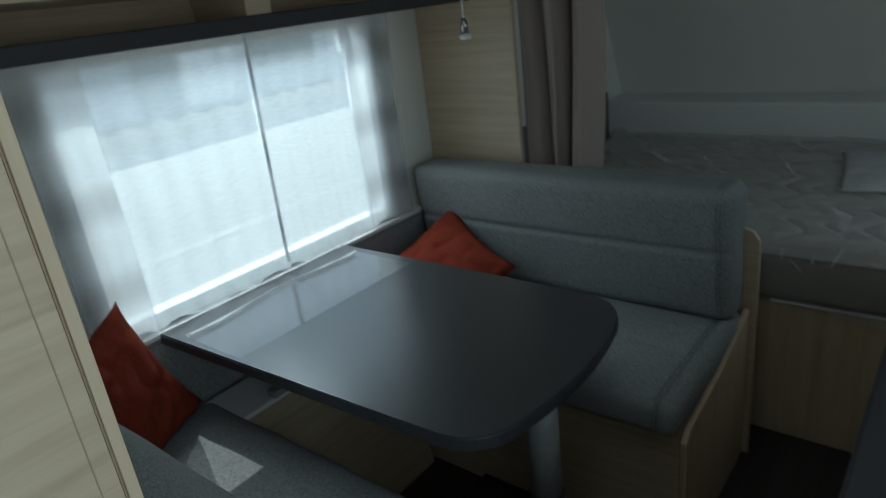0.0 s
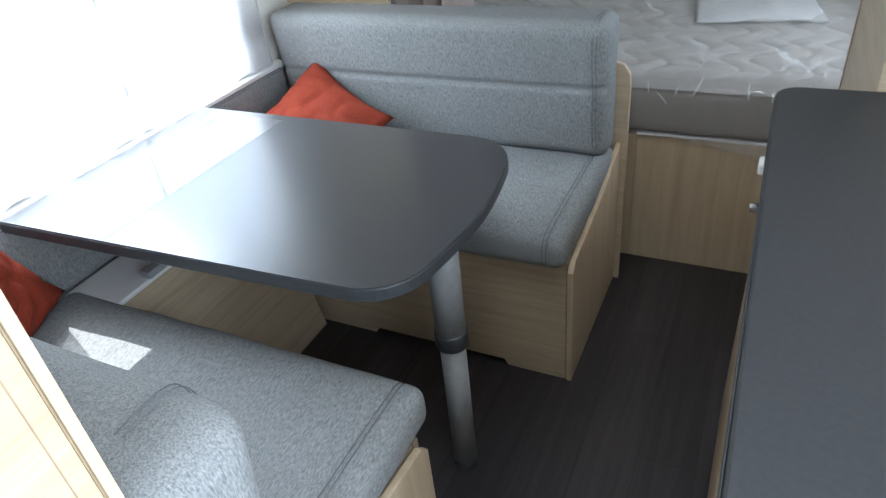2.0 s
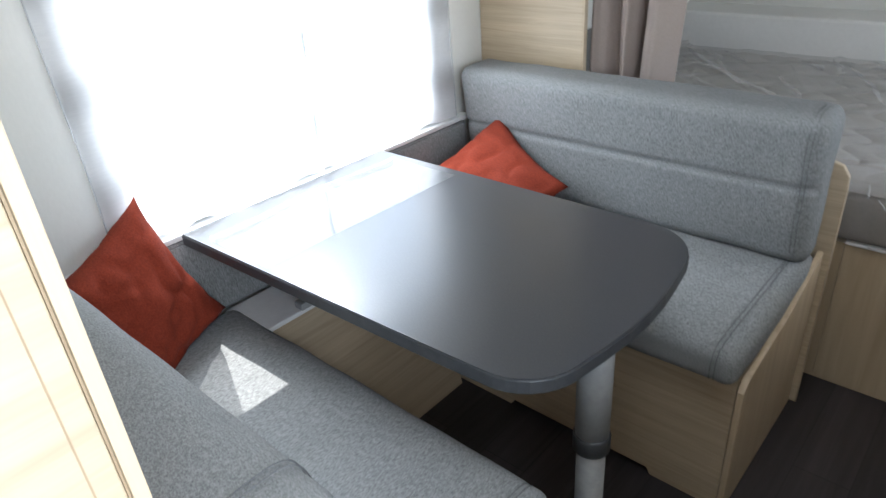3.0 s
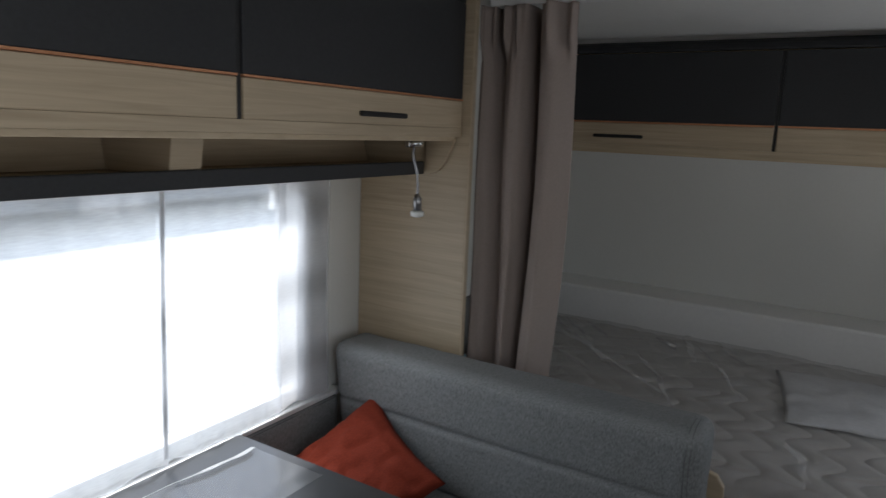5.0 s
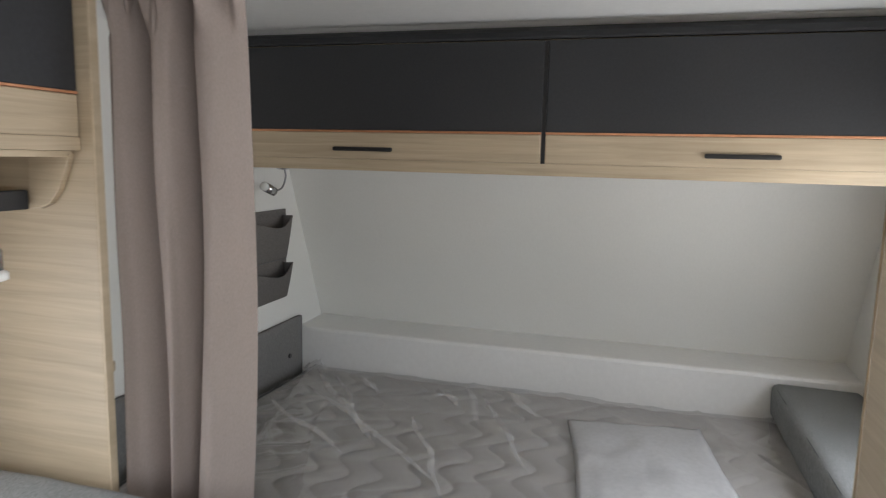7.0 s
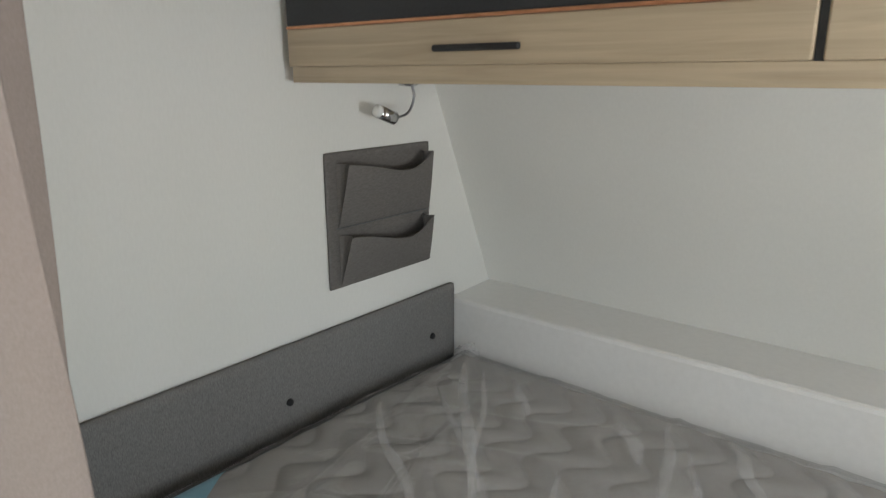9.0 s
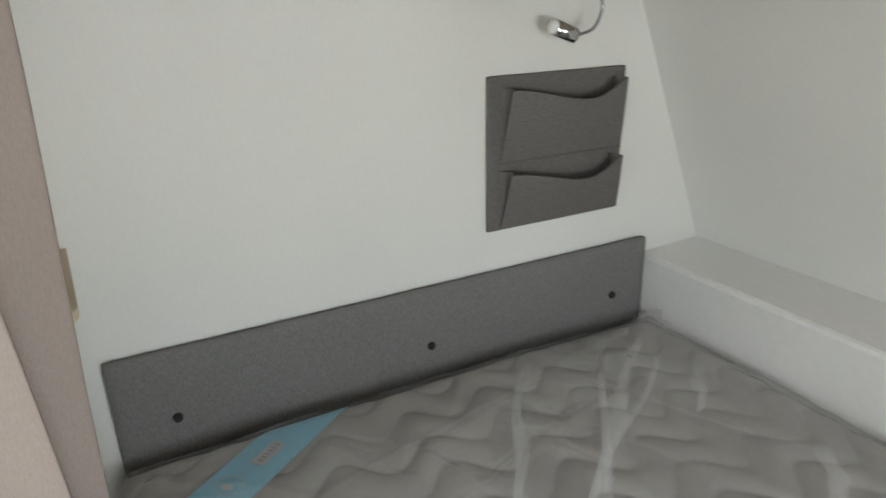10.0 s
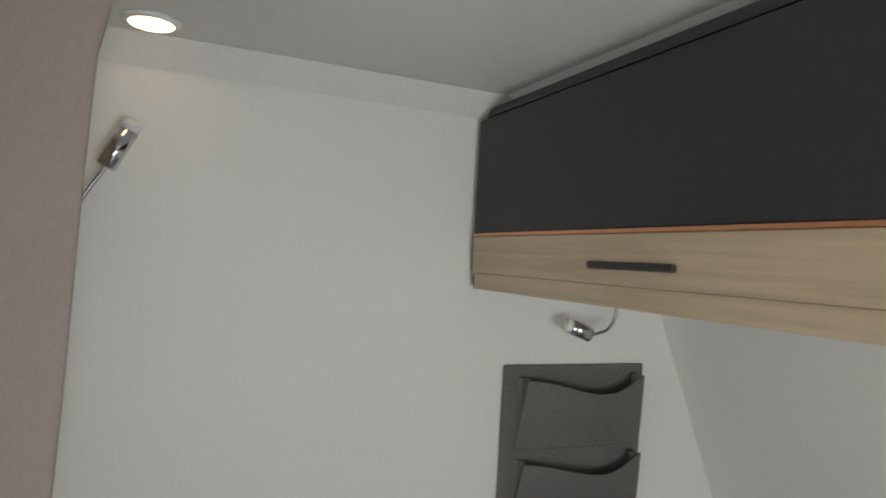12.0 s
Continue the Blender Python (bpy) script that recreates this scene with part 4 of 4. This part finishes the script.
for y0, y1, seed, outer in ((-0.152, 0.004, 0.4, -0.152), (0.772, 0.982, 2.2, 0.982)):
    vc = thing("side_curtain", (0.03, (y0 + y1) / 2, 0.74), "pale grey side curtain with soft bands beside the window", "curtain", "window curtains")
    part("cloth", voile(y0, y1, 0.735, 1.40, 0.030, 0.005, 1, seed, 0.01), SIDE_VOILE, vc, smooth=True)
    part("outer_hem", tube([(0.034, outer + 0.004 * math.sin(5 * k / 12 + seed), 0.737 + 0.663 * k / 12) for k in range(13)], 0.0022, 6), SHEER, vc, "thin stitched outer hem")


# ---- lamps ----
def gooseneck(base, way, points, head_from, head_to, label, slim=False):
    """A reading lamp: chrome rosette, bent chrome neck and a short slotted head with a frosted end."""
    th = thing("reading_lamp", base, label, "lamp", "reading lamps")
    b, w = Vector(base), Vector(way)
    part("rosette", tube([b, b + w * 0.012, b + w * 0.018], [0.026, 0.026, 0.016], 20), CHROME, th, smooth=True)
    part("switch", box(b.x - 0.007, b.x + 0.007, b.y - 0.034, b.y - 0.020, min(b.z, b.z + w.z * 0.016), max(b.z, b.z + w.z * 0.016) + 0.004, 0.002), CHROME, th)
    part("neck", tube(bend(points, 14), 0.0034, 10), NECK, th, smooth=True)
    a, c = Vector(head_from), Vector(head_to)
    d = (c - a)
    if slim:
        head = part("head", tube([a, a + d * 0.1, a + d * 0.18, a + d * 0.72], [0.006, 0.008, 0.0115, 0.0115], 20), NECK, th, smooth=True)
        part("lens", tube([a + d * 0.70, a + d * 0.78, a + d * 0.95, c], [0.012, 0.0185, 0.0185, 0.012], 20), FROST, head, "frosted glass end", smooth=True)
    else:
        head = part("head", tube([a, a + d * 0.04, a + d * 0.8], [0.011, 0.0165, 0.0165], 20), CHROME, th, smooth=True)
        part("lens", tube([a + d * 0.8, a + d * 0.96, c], [0.0155, 0.0155, 0.011], 20), FROST, head, "frosted glass end", smooth=True)
    return th


gooseneck((0.31, 1.005, 1.4995), (0, 0, -1), [(0.31, 1.005, 1.485), (0.312, 0.998, 1.46), (0.318, 1.012, 1.41), (0.317, 1.018, 1.355)], (0.317, 1.018, 1.357), (0.317, 1.019, 1.295), "chrome gooseneck reading lamp under the window locker", slim=True)
gooseneck((0.10, 2.335, 1.475), (0, 0, -1), [(0.10, 2.345, 1.458), (0.10, 2.352, 1.43), (0.095, 2.335, 1.392), (0.085, 2.293, 1.378)], (0.085, 2.296, 1.378), (0.080, 2.232, 1.402), "chrome gooseneck reading lamp under the bed locker")
gooseneck((0.003, 1.195, 1.39), (1, 0, 0), [(0.02, 1.197, 1.39), (0.036, 1.215, 1.46), (0.045, 1.245, 1.53), (0.05, 1.277, 1.60), (0.056, 1.308, 1.652)], (0.056, 1.306, 1.650), (0.060, 1.347, 1.733), "chrome gooseneck reading lamp on the wall by the curtain")
gooseneck((0.19, -0.44, 1.41), (0, 0, -1), [(0.19, -0.44, 1.395), (0.195, -0.41, 1.40), (0.20, -0.35, 1.408), (0.20, -0.295, 1.376)], (0.20, -0.297, 1.377), (0.20, -0.242, 1.335), "chrome gooseneck reading lamp under the shelf")

dl = thing("downlight", (0.12, 1.365, H), "round white ceiling downlight with warm glow", "lamp")
part("ring", tube([(0.12, 1.365, H), (0.12, 1.365, H - 0.005), (0.12, 1.365, H - 0.007)], [0.047, 0.047, 0.038], 32), PLASTIC, dl, smooth=True)
part("glass", tube([(0.12, 1.365, H - 0.0072), (0.12, 1.365, H - 0.0095)], [0.036, 0.034], 32), LIT, dl, "lit ribbed glass")

# ---- wall things by the bed ----
cs = thing("corner_shelf", (0.15, 1.235, 1.058), "small oak corner shelf on the wall", "shelf")
cpts = [(0.001, PART_Y + 0.02), (0.001, 1.283)] + [(0.31 - 0.035 + 0.035 * math.sin(radians(a)), 1.297 - 0.035 + 0.035 * math.cos(radians(a))) for a in (0, 18, 36, 54, 72, 90)] + [(0.31, PART_Y + 0.02)]
part("board", prism(cpts, "z", 1.058, 1.075, 0.002), OAK_EDGE, cs)

og = thing("wall_organizer", (0.004, 2.33, 0.945), "grey fabric wall organizer with two empty pockets", "organizer")
part("backing", cushion(0.001, 0.008, 2.124, 2.516, 0.946, 1.300, 0.003, (3, 40, 36), uneven=0.0006), POCKET, og, smooth=True)


def pocket(z0, z1, lift, out):
    y0, y1 = 2.158, 2.510

    def top(u):
        return z1 - 0.032 * math.sin(math.pi * min(1.0, u) ** 1.45) ** 1.2 + lift * max(0.0, u - 0.72) / 0.28

    def f(u, v):
        y = y0 + (y1 - y0 - 0.03 * v) * u
        z = z0 + (top(u) - z0) * v
        return (0.0105 + out * v * (0.75 + 0.25 * math.sin(math.pi * u)) + 0.002 * math.sin(u * 7 + v * 3), y, z)
    bm = sheet(30, 14, f)
    for side, yy in ((0.0, y0), (1.0, y1)):
        def gusset(u, v, side=side):
            x, y, z = f(side, v)
            fold = 0.018 * math.sin(math.pi * u) * (1 if side == 0 else -1) * v
            return (0.0105 + (x - 0.0105) * u, y + fold, z)
        sheet(6, 14, gusset, bm)
    bmesh.ops.remove_doubles(bm, verts=bm.verts[:], dist=0.0003)
    ob = part("pocket", bm, POCKET, og, smooth=False)
    s = ob.modifiers.new("thickness", "SOLIDIFY")
    s.thickness = 0.003


pocket(1.108, 1.272, 0.006, 0.064)
pocket(0.951, 1.088, 0.006, 0.064)
part("seam", tube([(0.0095, 2.15, 1.106), (0.0095, 2.515, 1.104)], 0.0012, 6), PIPING, og)
